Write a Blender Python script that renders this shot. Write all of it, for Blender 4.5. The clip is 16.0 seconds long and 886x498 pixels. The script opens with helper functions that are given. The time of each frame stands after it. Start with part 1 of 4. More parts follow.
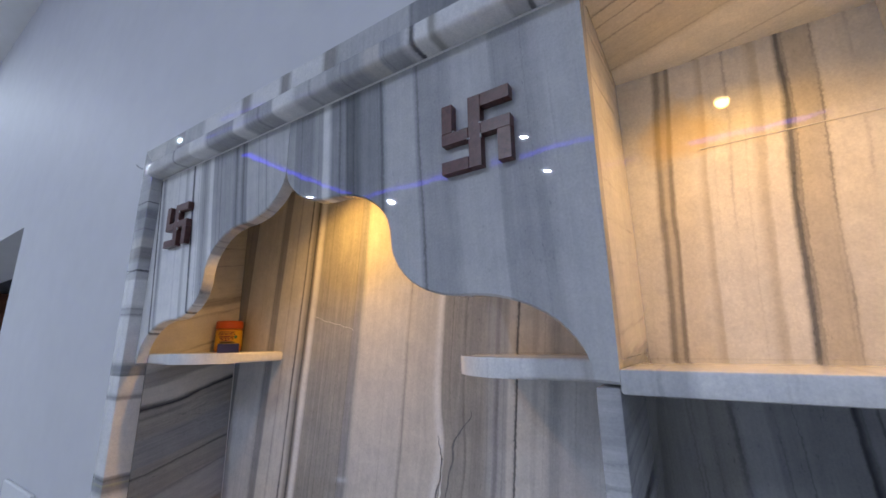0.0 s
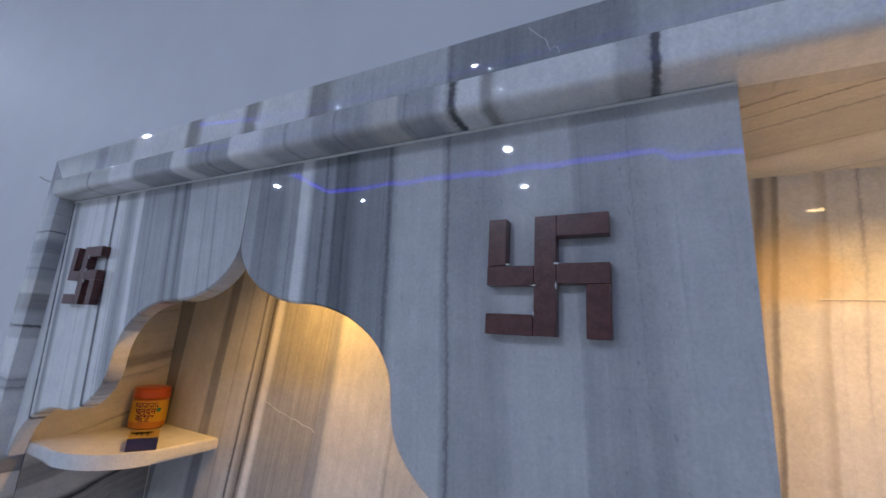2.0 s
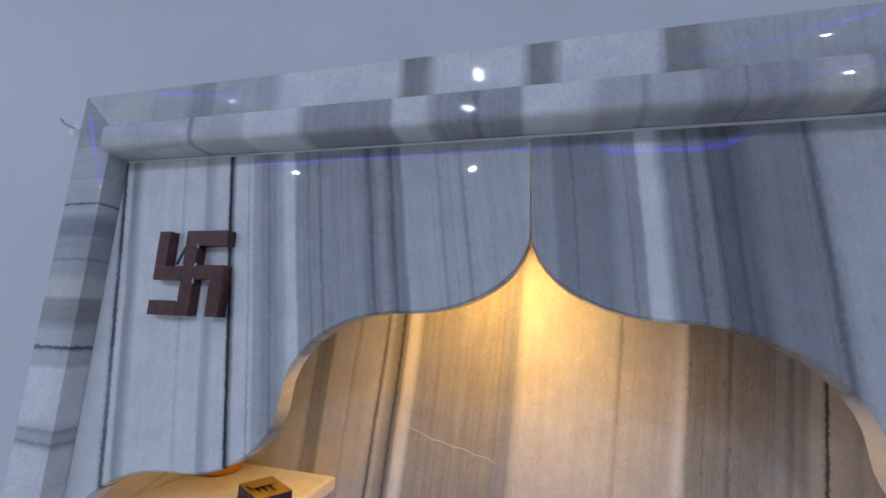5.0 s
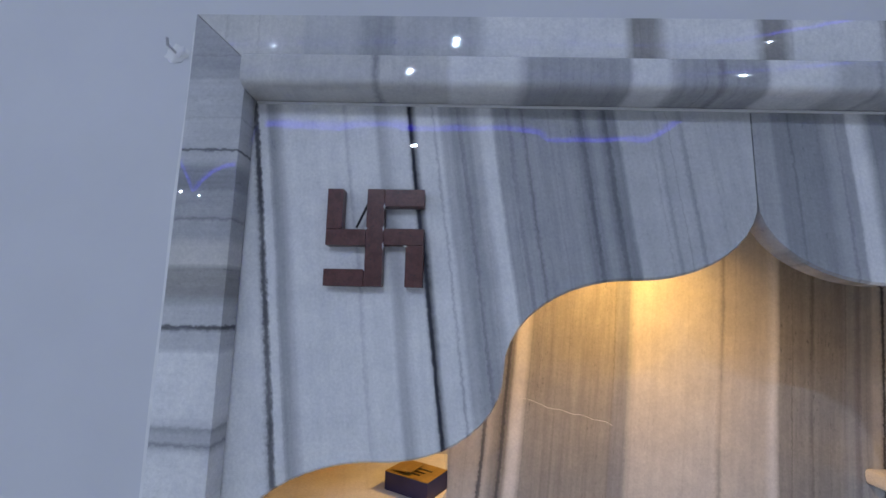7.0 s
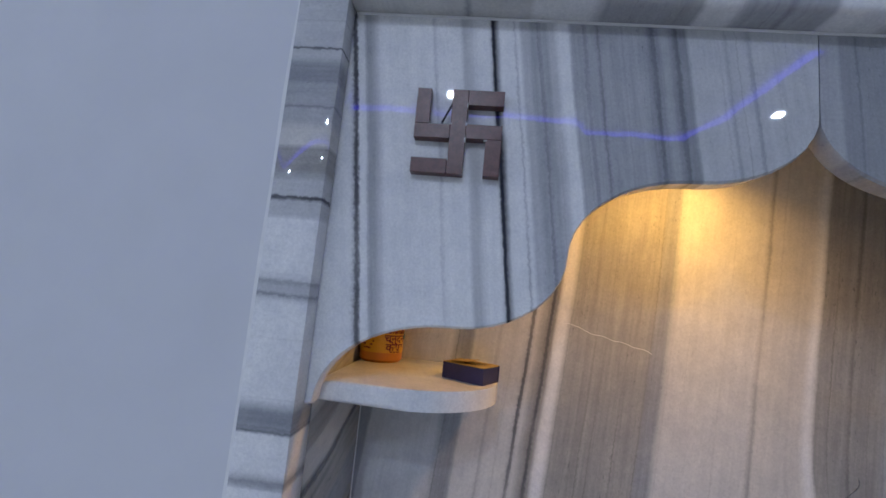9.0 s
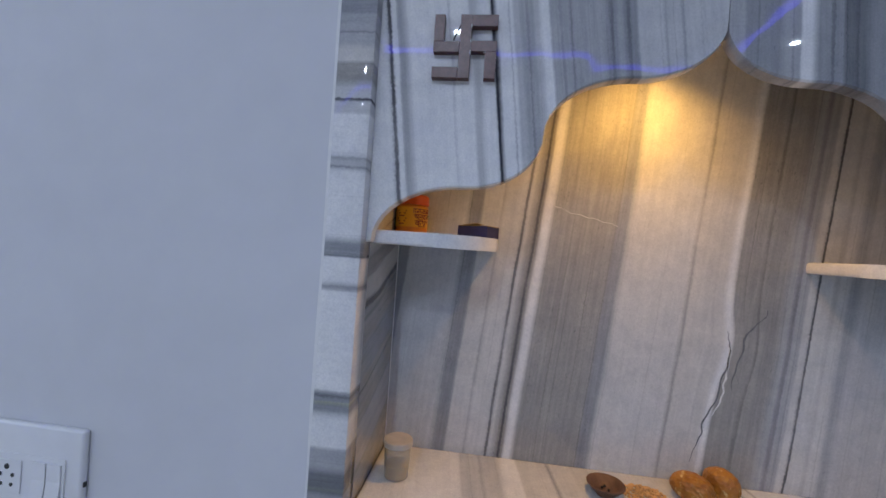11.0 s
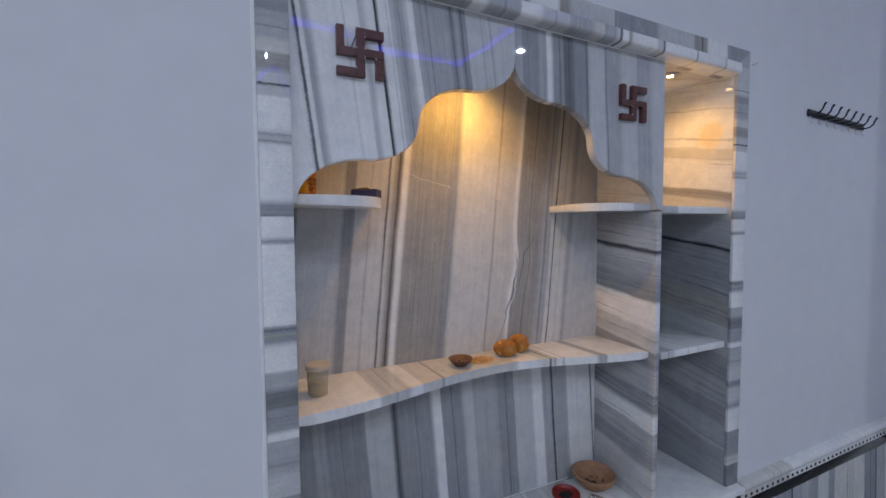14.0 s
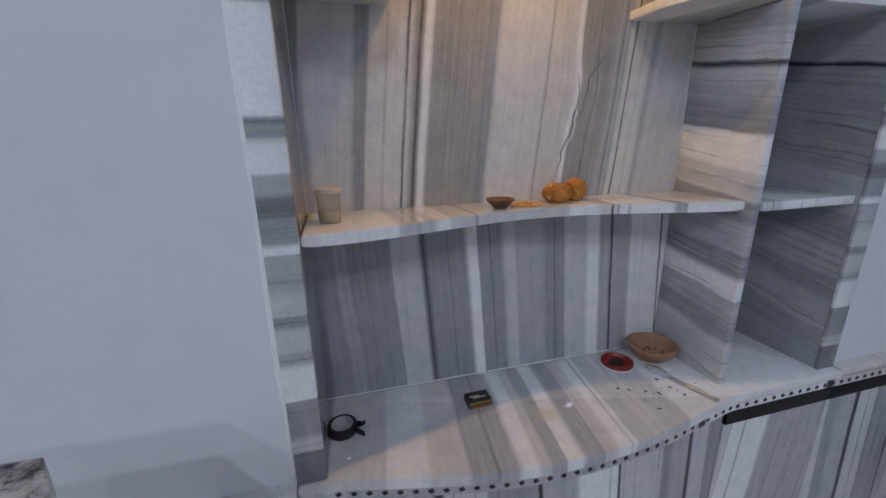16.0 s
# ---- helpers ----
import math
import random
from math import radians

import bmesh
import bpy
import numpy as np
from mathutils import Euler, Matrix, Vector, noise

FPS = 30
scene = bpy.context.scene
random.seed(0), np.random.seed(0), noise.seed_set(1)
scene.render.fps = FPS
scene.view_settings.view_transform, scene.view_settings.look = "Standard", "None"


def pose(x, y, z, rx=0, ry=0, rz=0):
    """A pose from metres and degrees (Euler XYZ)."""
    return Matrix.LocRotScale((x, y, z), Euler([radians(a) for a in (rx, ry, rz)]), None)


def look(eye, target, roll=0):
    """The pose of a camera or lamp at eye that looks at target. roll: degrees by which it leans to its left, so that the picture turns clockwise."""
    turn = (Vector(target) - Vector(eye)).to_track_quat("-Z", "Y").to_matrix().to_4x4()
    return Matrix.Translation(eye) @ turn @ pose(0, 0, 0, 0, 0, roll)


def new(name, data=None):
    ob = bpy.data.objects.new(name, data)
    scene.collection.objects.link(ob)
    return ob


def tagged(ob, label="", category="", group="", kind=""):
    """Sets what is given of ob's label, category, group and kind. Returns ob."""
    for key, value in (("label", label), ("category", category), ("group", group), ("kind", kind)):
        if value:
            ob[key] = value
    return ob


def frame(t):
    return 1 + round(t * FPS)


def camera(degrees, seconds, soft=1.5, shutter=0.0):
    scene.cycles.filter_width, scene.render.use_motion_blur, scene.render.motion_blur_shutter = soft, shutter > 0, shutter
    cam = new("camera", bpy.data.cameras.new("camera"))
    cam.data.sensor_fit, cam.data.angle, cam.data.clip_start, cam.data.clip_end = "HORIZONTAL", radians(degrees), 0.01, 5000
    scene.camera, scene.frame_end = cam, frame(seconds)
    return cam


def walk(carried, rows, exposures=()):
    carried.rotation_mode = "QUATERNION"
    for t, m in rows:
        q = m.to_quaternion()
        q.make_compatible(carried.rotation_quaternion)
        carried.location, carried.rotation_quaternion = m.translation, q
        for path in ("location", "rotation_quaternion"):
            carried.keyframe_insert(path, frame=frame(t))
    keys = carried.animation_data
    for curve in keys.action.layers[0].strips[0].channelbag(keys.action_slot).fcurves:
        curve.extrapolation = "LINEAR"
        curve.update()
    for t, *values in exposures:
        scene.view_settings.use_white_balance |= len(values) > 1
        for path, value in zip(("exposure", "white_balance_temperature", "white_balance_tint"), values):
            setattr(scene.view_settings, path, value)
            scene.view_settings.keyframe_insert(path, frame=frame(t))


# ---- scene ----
cam = camera(96.0, 16.0, soft=1.6)
PATH = [
    (0, (0.515, -0.339, 1.553), (-0.541, 1.299, 2.003), -0.8),
    (0.5, (0.423, -0.289, 1.615), (-0.529, 1.394, 2.124), -3.4),
    (1, (0.42, -0.262, 1.659), (-0.498, 1.457, 2.107), 1.5),
    (1.5, (0.412, -0.268, 1.701), (-0.541, 1.421, 2.189), 3.4),
    (2, (0.402, -0.267, 1.719), (-0.506, 1.463, 2.147), 3.7),
    (2.5, (0.367, -0.289, 1.747), (-0.523, 1.469, 2.092), 3.2),
    (3, (0.302, -0.309, 1.735), (-0.522, 1.481, 2.078), 4.2),
    (3.5, (0.247, -0.312, 1.73), (-0.556, 1.489, 2.06), 5.0),
    (6, (-0.106, -0.304, 1.738), (-0.283, 1.661, 2.069), -0.4),
    (6.5, (-0.16, -0.306, 1.725), (-0.231, 1.674, 1.994), -0.2),
    (7, (-0.223, -0.323, 1.719), (-0.288, 1.658, 1.987), 1.3),
    (7.5, (-0.264, -0.331, 1.722), (-0.357, 1.646, 2.004), 2.1),
    (8, (-0.275, -0.335, 1.698), (-0.391, 1.643, 1.972), 3.5),
    (8.5, (-0.262, -0.334, 1.665), (-0.398, 1.647, 1.903), 3.7),
    (9, (-0.261, -0.35, 1.622), (-0.438, 1.628, 1.862), 5.5),
    (11.5, (-0.242, -0.526, 1.512), (-0.463, 1.461, 1.48), 3.9),
    (12, (-0.294, -0.536, 1.511), (-0.137, 1.457, 1.559), 0.8),
    (12.5, (-0.36, -0.556, 1.505), (0.174, 1.369, 1.596), 0.2),
    (13, (-0.391, -0.591, 1.497), (0.369, 1.256, 1.598), 0.7),
    (13.5, (-0.415, -0.652, 1.504), (0.294, 1.217, 1.589), -0.8),
    (14, (-0.441, -0.681, 1.477), (0.371, 1.144, 1.377), -0.4),
    (14.5, (-0.455, -0.712, 1.434), (0.341, 1.118, 1.296), 0.6),
    (15, (-0.432, -0.71, 1.41), (0.325, 1.123, 1.154), -0.2),
    (15.5, (-0.394, -0.665, 1.359), (0.263, 1.184, 0.968), -0.2),
    (16, (-0.344, -0.584, 1.303), (0.149, 1.274, 0.75), -1.1),
]
walk(cam, [(t, look(eye, target, roll)) for t, eye, target, roll in PATH], [(0.0, -0.06, 6500, 10), (1.0, -0.18, 6200, 10), (2.0, -0.20, 6200, 10), (3.0, -0.23, 6150, 10), (3.6, -0.09, 6250, 10), (6.0, -0.11, 6250, 10), (9.0, -0.18, 6250, 10),
     (12.0, -0.11, 6400, 10), (14.0, -0.08, 6650, 10), (15.0, -0.10, 6750, 10), (15.5, -0.12, 6800, 10), (16.0, -0.07, 6850, 10)])

# ---- world and light ----
world = bpy.data.worlds.new("world")
scene.world = world
world.use_nodes = True
world.node_tree.nodes["Background"].inputs[0].default_value = (0.5, 0.6, 0.8, 1)
world.node_tree.nodes["Background"].inputs[1].default_value = 0.15

COOL = (0.70, 0.81, 0.97)
WARM = (1.0, 0.515, 0.115)
CEIL = 3.28
NICHE_LAMPS = [(-0.015, 0.098), (0.577, 0.078)]
DOWNLIGHTS = [(-0.66, -3.45), (-0.58, -2.68), (-3.3, -2.62), (-2.6, -3.3), (1.95, -2.75), (-3.4, -0.8)]


def area_lamp(name, place, size, power, colour, shape="SQUARE"):
    data = bpy.data.lights.new(name, "AREA")
    data.shape, data.size, data.energy, data.color = shape, size, power, colour
    ob = new(name, data)
    ob.matrix_world = Matrix.Translation(place)
    return ob


DOWN_W, NICHE_W, SMALL_W = 19.3, 8.8, 3.4
for px, py in DOWNLIGHTS:
    area_lamp("downlight_lamp", (px, py, CEIL - 0.022), 0.055, DOWN_W, COOL)
for (px, py), power, cone in zip(NICHE_LAMPS, (NICHE_W, SMALL_W), (136, 150)):
    beam = bpy.data.lights.new("niche_beam", "SPOT")
    beam.energy, beam.color, beam.spot_size, beam.spot_blend, beam.shadow_soft_size = power, WARM, radians(cone), 1.0, 0.009
    new("niche_beam", beam).matrix_world = Matrix.Translation((px, py, 1.884))


# ---- materials ----
def shader(name, rough=0.5, metal=0.0):
    m = bpy.data.materials.new(name)
    m.use_nodes = True
    b = m.node_tree.nodes["Principled BSDF"]
    b.inputs["Roughness"].default_value, b.inputs["Metallic"].default_value = rough, metal
    return m, m.node_tree, b


def node(tree, kind, **values):
    n = tree.nodes.new(kind)
    for key, value in values.items():
        n.inputs[key].default_value = value
    return n


def maths(tree, op, a, b):
    n = tree.nodes.new("ShaderNodeMath")
    n.operation = op
    for i, v in enumerate((a, b)):
        if isinstance(v, (int, float)):
            n.inputs[i].default_value = v
        else:
            tree.links.new(v, n.inputs[i])
    return n.outputs[0]


def mix(tree, factor, a, b, blend="MIX"):
    n = tree.nodes.new("ShaderNodeMix")
    n.data_type, n.blend_type = "RGBA", blend
    for i, v in ((0, factor), (6, a), (7, b)):
        if isinstance(v, (int, float)):
            n.inputs[i].default_value = v
        elif isinstance(v, tuple):
            n.inputs[i].default_value = (*v, 1)
        else:
            tree.links.new(v, n.inputs[i])
    return n.outputs[2]


def noise_of(tree, vector, scale, detail=4.0, rough=0.55):
    n = node(tree, "ShaderNodeTexNoise", Scale=scale, Detail=detail, Roughness=rough)
    if vector is not None:
        tree.links.new(vector, n.inputs["Vector"])
    return n.outputs["Fac"]


def ramp(tree, fac, low, high, a=(0, 0, 0), b=(1, 1, 1)):
    n = tree.nodes.new("ShaderNodeValToRGB")
    n.color_ramp.elements[0].position, n.color_ramp.elements[1].position = low, high
    n.color_ramp.elements[0].color, n.color_ramp.elements[1].color = (*a, 1), (*b, 1)
    tree.links.new(fac, n.inputs[0])
    return n.outputs[0]


def bump(tree, bsdf, height, strength, distance):
    n = node(tree, "ShaderNodeBump", Strength=strength, Distance=distance)
    tree.links.new(height, n.inputs["Height"])
    tree.links.new(n.outputs[0], bsdf.inputs["Normal"])


def plain(name, colour, rough=0.5, metal=0.0, vary=0.12, scale=30.0, relief=0.1, coat=0.0):
    """A material of one colour with soft mottling and fine relief."""
    m, tree, b = shader(name, rough, metal)
    co = tree.nodes.new("ShaderNodeTexCoord").outputs["Object"]
    fac = noise_of(tree, co, scale)
    dark = tuple(c * (1 - vary) for c in colour)
    light = tuple(min(1, c * (1 + vary)) for c in colour)
    tree.links.new(ramp(tree, fac, 0.3, 0.7, dark, light), b.inputs["Base Color"])
    if relief:
        bump(tree, b, noise_of(tree, co, scale * 8), relief, 0.001)
    b.inputs["Coat Weight"].default_value = coat
    return m


SHADES = {"w": (0.80, 0.80, 0.785), "l": (0.555, 0.56, 0.56), "g": (0.315, 0.325, 0.34), "d": (0.185, 0.193, 0.205),
          "k": (0.03, 0.032, 0.045), "b": (0.62, 0.605, 0.565), "n": (0.35, 0.34, 0.32), "m": (0.425, 0.43, 0.44), "c": (0.63, 0.625, 0.60)}


def marble(name, along, bands, start, wave=0.008, grain=1.0, rough=0.014, soft=0.004, turn=None, relief=0.30, knot=None, streaks=1.0, lines=1.0, repeat=False, veins=None):
    """Polished banded marble. u runs along the vector 'along' across the bands; bands: (end of the band, shade)."""
    m, tree, b = shader(name, rough)
    co = tree.nodes.new("ShaderNodeTexCoord").outputs["Object"]
    dot = tree.nodes.new("ShaderNodeVectorMath")
    dot.operation = "DOT_PRODUCT"
    tree.links.new(co, dot.inputs[0])
    dot.inputs[1].default_value = along
    u = dot.outputs["Value"]
    a = Vector(along)
    a.normalize()
    # coordinates drawn out along the bands
    side = a.orthogonal().normalized() if abs(a.y) > 0.9 else a.cross(Vector((0, 1, 0))).normalized()
    third = a.cross(side)

    def drawn_out(k):
        comb = tree.nodes.new("ShaderNodeCombineXYZ")
        for slot, (axis, f) in enumerate(((a, 1.0), (side, k), (third, k))):
            q = tree.nodes.new("ShaderNodeVectorMath")
            q.operation = "DOT_PRODUCT"
            tree.links.new(co, q.inputs[0])
            q.inputs[1].default_value = axis * f
            tree.links.new(q.outputs["Value"], comb.inputs[slot])
        return comb

    flat, fine = drawn_out(0.16), drawn_out(0.045)
    if knot:
        # bands bend round a knot
        place, size, amount = knot
        q = tree.nodes.new("ShaderNodeVectorMath")
        q.operation = "DISTANCE"
        tree.links.new(co, q.inputs[0])
        q.inputs[1].default_value = place
        near = maths(tree, "DIVIDE", q.outputs["Value"], size)
        fall = maths(tree, "POWER", 2.718, maths(tree, "MULTIPLY", maths(tree, "MULTIPLY", near, near), -1.0))
        u = maths(tree, "ADD", u, maths(tree, "MULTIPLY", fall, amount))
    drift = maths(tree, "SUBTRACT", noise_of(tree, co, 3.2, 2.0), 0.5)
    rag = maths(tree, "SUBTRACT", noise_of(tree, flat.outputs[0], 38.0, 5.0, 0.7), 0.5)
    u = maths(tree, "ADD", u, maths(tree, "MULTIPLY", drift, wave * 1.3))
    u = maths(tree, "ADD", u, maths(tree, "MULTIPLY", rag, wave * 0.6))
    frayed = maths(tree, "SUBTRACT", noise_of(tree, co, 170.0, 3.0, 0.7), 0.5)
    u = maths(tree, "ADD", u, maths(tree, "MULTIPLY", frayed, 0.0022))
    end = bands[-1][0]
    r = tree.nodes.new("ShaderNodeMapRange")
    r.inputs["From Min"].default_value, r.inputs["From Max"].default_value = start, end
    tree.links.new(u, r.inputs["Value"])
    run = r.outputs[0]
    if repeat:
        r.clamp = False
        run = maths(tree, "FRACT", run, 0.0)
    cr = tree.nodes.new("ShaderNodeValToRGB").color_ramp
    rn = [n for n in tree.nodes if n.bl_idname == "ShaderNodeValToRGB"][-1]
    tree.links.new(run, rn.inputs[0])
    stops, lo = [], start
    for hi, s in bands:
        w = hi - lo
        keen, faded = min(soft * 0.3, w * 0.25), min(w * 0.2, 0.006)
        a0, a1 = (keen, faded) if len(stops) % 4 else (faded, keen)
        if w < 0.012:
            a0 = a1 = w * 0.25
        stops += [(lo + a0, SHADES[s]), (hi - a1, SHADES[s])]
        lo = hi
    if len(stops) > 32:
        stops = stops[:32]
    while len(cr.elements) < len(stops):
        cr.elements.new(0.5)
    for e, (p, c) in zip(cr.elements, stops):
        e.position, e.color = max(0.0, min(1.0, (p - start) / (end - start))), (*c, 1)
    colour = rn.outputs[0]
    # fine streaks, strongest in the grey bands; cloudy patches; grain; thin broken hairs
    bw = tree.nodes.new("ShaderNodeRGBToBW")
    tree.links.new(colour, bw.inputs[0])
    veined = ramp(tree, bw.outputs[0], 0.25, 0.68, tuple([0.60 * streaks] * 3), tuple([0.13 * streaks] * 3))
    streak = ramp(tree, noise_of(tree, fine.outputs[0], 120.0, 5.0, 0.68), 0.34, 0.66, (0.72, 0.735, 0.75), (1.20, 1.195, 1.18))
    colour = mix(tree, veined, colour, mix(tree, 1.0, colour, streak, "MULTIPLY"))
    cloud = ramp(tree, noise_of(tree, co, 26.0, 9.0, 0.75), 0.34, 0.66, (0.80, 0.82, 0.85), (1.14, 1.13, 1.11))
    colour = mix(tree, 0.6 * grain, colour, cloud, "MULTIPLY")
    speck = ramp(tree, noise_of(tree, co, 380.0, 3.0, 0.7), 0.32, 0.68, (0.70, 0.71, 0.73), (1.22, 1.22, 1.22))
    colour = mix(tree, 0.3, colour, speck, "MULTIPLY")
    # dark grains strung along the grey bands
    grains = ramp(tree, noise_of(tree, drawn_out(0.30).outputs[0], 330.0, 3.0, 0.65), 0.60, 0.74, (1, 1, 1), (0.55, 0.56, 0.60))
    patchy = maths(tree, "MULTIPLY", ramp(tree, noise_of(tree, flat.outputs[0], 24.0, 3.0, 0.6), 0.45, 0.62), ramp(tree, bw.outputs[0], 0.30, 0.75, (1, 1, 1), (0.25, 0.25, 0.25)))
    colour = mix(tree, patchy, colour, mix(tree, 1.0, colour, grains, "MULTIPLY"))
    # thin veins along the bands, broken here and there
    width = end - start
    if veins is None:
        rnd = random.Random(len(name) * 7 + len(bands))
        again = max(0.6, width / 0.42)
        marks = sorted(rnd.uniform(0.03, 0.97) for _ in range(10))
        marks = [m0 for i, m0 in enumerate(marks) if i == 0 or m0 - marks[i - 1] > 0.02]
        marks = [(m0, rnd.choice((0.0011, 0.0017, 0.0028)) * again / width, rnd.choice((0.3, 0.45, 0.6))) for m0 in marks]
    else:
        again = 1.0
        marks = sorted(((p - start) / width, half / width, ink) for p, half, ink in ((v[0], v[1] * 1.3, v[2] * 0.8 if v[2] < 1 else v[2]) for v in veins))[:10]
    inked = tree.nodes.new("ShaderNodeValToRGB")
    stops = []
    for m0, half, ink in marks:
        stops += [(m0 - half * 1.6, 1.0), (m0, ink), (m0 + half, 1.0)]
    while len(inked.color_ramp.elements) < len(stops):
        inked.color_ramp.elements.new(0.5)
    for e, (p, v) in zip(inked.color_ramp.elements, sorted(stops)):
        e.position, e.color = p, (v, v, min(1.0, v * 1.08), 1)
    crumbly = maths(tree, "MULTIPLY", maths(tree, "SUBTRACT", noise_of(tree, co, 240.0, 2.0, 0.6), 0.5), 0.0045 / width)
    hair_run = maths(tree, "ADD", r.outputs[0], crumbly)
    tree.links.new(maths(tree, "FRACT", maths(tree, "MULTIPLY", hair_run, again), 0.0), inked.inputs[0])
    least = 0.0 if veins is None else 0.55
    broken = ramp(tree, noise_of(tree, flat.outputs[0], 18.0, 4.0, 0.7), 0.40, 0.58, (lines * least,) * 3, (lines, lines, lines))
    colour = mix(tree, broken, colour, mix(tree, 1.0, colour, inked.outputs[0], "MULTIPLY"))
    # the few strong veins keep a crisp ragged edge
    for p, half, ink in [v for v in veins or () if v[2] <= 0.4]:
        off = maths(tree, "ABSOLUTE", maths(tree, "SUBTRACT", maths(tree, "ADD", u, maths(tree, "MULTIPLY", crumbly, width * 0.8)), p), 0.0)
        edge = tree.nodes.new("ShaderNodeMapRange")
        tree.links.new(off, edge.inputs["Value"])
        for slot, value in (("From Min", half * 0.45), ("From Max", half * 1.15), ("To Min", 1.0 - ink), ("To Max", 0.0)):
            edge.inputs[slot].default_value = value
        part_of = ramp(tree, noise_of(tree, flat.outputs[0], 16.0, 4.0, 0.7), 0.36, 0.50, (0.35, 0.35, 0.35), (1, 1, 1))
        colour = mix(tree, maths(tree, "MULTIPLY", edge.outputs[0], part_of), colour, (0.045, 0.047, 0.06))
    # faint hairs between the veins, each of them coming and going
    hairs = tree.nodes.new("ShaderNodeValToRGB")
    rnd = random.Random(len(name) * 11 + 3)
    thin = 0.0009 * 4.6
    stops = []
    for i in range(9):
        m0 = (i + rnd.uniform(0.25, 0.75)) / 9
        ink = rnd.uniform(0.42, 0.75)
        half = thin * rnd.uniform(0.7, 1.6)
        stops += [(m0 - half, 1.0), (m0, ink), (m0 + half, 1.0)]
    while len(hairs.color_ramp.elements) < len(stops):
        hairs.color_ramp.elements.new(0.5)
    for e, (p, v) in zip(hairs.color_ramp.elements, stops):
        e.position, e.color = p, (v, v, v, 1)
    tree.links.new(maths(tree, "FRACT", maths(tree, "MULTIPLY", hair_run, width * 4.6), 0.0), hairs.inputs[0])
    faint = ramp(tree, noise_of(tree, fine.outputs[0], 30.0, 4.0, 0.7), 0.46, 0.60, (0, 0, 0), (lines, lines, lines))
    faint = maths(tree, "MULTIPLY", faint, ramp(tree, bw.outputs[0], 0.35, 0.75, (0.8, 0.8, 0.8), (0.25, 0.25, 0.25)))
    colour = mix(tree, faint, colour, mix(tree, 1.0, colour, hairs.outputs[0], "MULTIPLY"))
    if turn:
        # a rusty stain of its own shape
        place, size, tint = turn
        d = tree.nodes.new("ShaderNodeVectorMath")
        d.operation = "DISTANCE"
        tree.links.new(co, d.inputs[0])
        d.inputs[1].default_value = place
        near = maths(tree, "ADD", maths(tree, "DIVIDE", d.outputs["Value"], size), maths(tree, "SUBTRACT", noise_of(tree, co, 30.0), 0.5))
        colour = mix(tree, ramp(tree, near, 0.45, 0.95, (0.45, 0.45, 0.45), (0, 0, 0)), colour, tint)
    tree.links.new(colour, b.inputs["Base Color"])
    b.inputs["IOR"].default_value = 1.55
    bump(tree, b, noise_of(tree, co, 12.0, 2.0), relief, 0.0012)
    return m


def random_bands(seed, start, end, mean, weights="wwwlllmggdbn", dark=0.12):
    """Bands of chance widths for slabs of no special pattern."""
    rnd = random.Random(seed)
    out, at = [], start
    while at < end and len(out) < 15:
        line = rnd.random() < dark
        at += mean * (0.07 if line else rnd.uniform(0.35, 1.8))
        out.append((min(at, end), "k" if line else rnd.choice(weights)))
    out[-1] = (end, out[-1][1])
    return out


M_BACK = marble("marble_back_upper", (1, 0, -0.096), [
    (-0.526, "g"), (-0.430, "l"), (-0.408, "g"), (-0.322, "c"), (-0.304, "n"), (-0.291, "w"), (-0.181, "n"), (-0.163, "g"),
    (-0.054, "c"), (0.008, "b"), (0.018, "w"), (0.098, "n"), (0.130, "m"), (0.190, "c"), (0.206, "m"), (0.340, "l")], -0.56,
    knot=((0.165, 0.196, 1.390), 0.06, -0.014), streaks=1.1,
    veins=[(-0.372, 0.0016, 0.5), (-0.334, 0.0024, 0.4), (-0.312, 0.0022, 0.35), (-0.262, 0.0010, 0.65), (-0.051, 0.0018, 0.5), (-0.010, 0.0010, 0.65),
           (0.058, 0.0014, 0.5), (0.114, 0.0022, 0.5), (0.144, 0.0018, 0.22), (0.170, 0.0014, 0.55)])
M_LOW = marble("marble_back_lower", (1, 0, 0.07), [
    (-0.285, "g"), (-0.262, "m"), (-0.172, "g"), (-0.110, "l"), (-0.096, "d"), (-0.008, "g"), (0.016, "w"), (0.076, "g"),
    (0.104, "l"), (0.174, "m"), (0.226, "g"), (0.287, "l"), (0.320, "w"), (0.402, "m"), (0.520, "w")], -0.36, streaks=0.8,
    veins=[(-0.273, 0.0010, 0.65), (-0.104, 0.0018, 0.35), (-0.050, 0.0010, 0.6), (0.046, 0.0012, 0.55), (0.140, 0.0010, 0.6), (0.200, 0.0016, 0.5),
           (0.353, 0.0030, 0.12), (0.404, 0.0012, 0.5), (0.440, 0.0010, 0.6), (0.492, 0.0024, 0.3)])
M_PANEL_L = marble("marble_panel_one", (1, 0, 0.13), [
    (-0.145, "w"), (-0.135, "m"), (-0.052, "w"), (-0.041, "l"), (-0.0235, "w"), (-0.0195, "k"), (0.004, "w"), (0.012, "l"), (0.030, "m"),
    (0.038, "l"), (0.050, "w"), (0.118, "m"), (0.130, "g"), (0.137, "m"), (0.154, "g"), (0.290, "l")], -0.175, wave=0.008, streaks=1.2,
    veins=[(-0.155, 0.0028, 0.22), (-0.076, 0.0010, 0.7), (0.000, 0.0010, 0.55), (0.022, 0.0012, 0.5), (0.064, 0.0010, 0.6),
           (0.076, 0.0014, 0.55), (0.124, 0.0016, 0.6), (0.144, 0.0018, 0.55), (0.186, 0.0010, 0.65), (0.206, 0.0014, 0.7)])
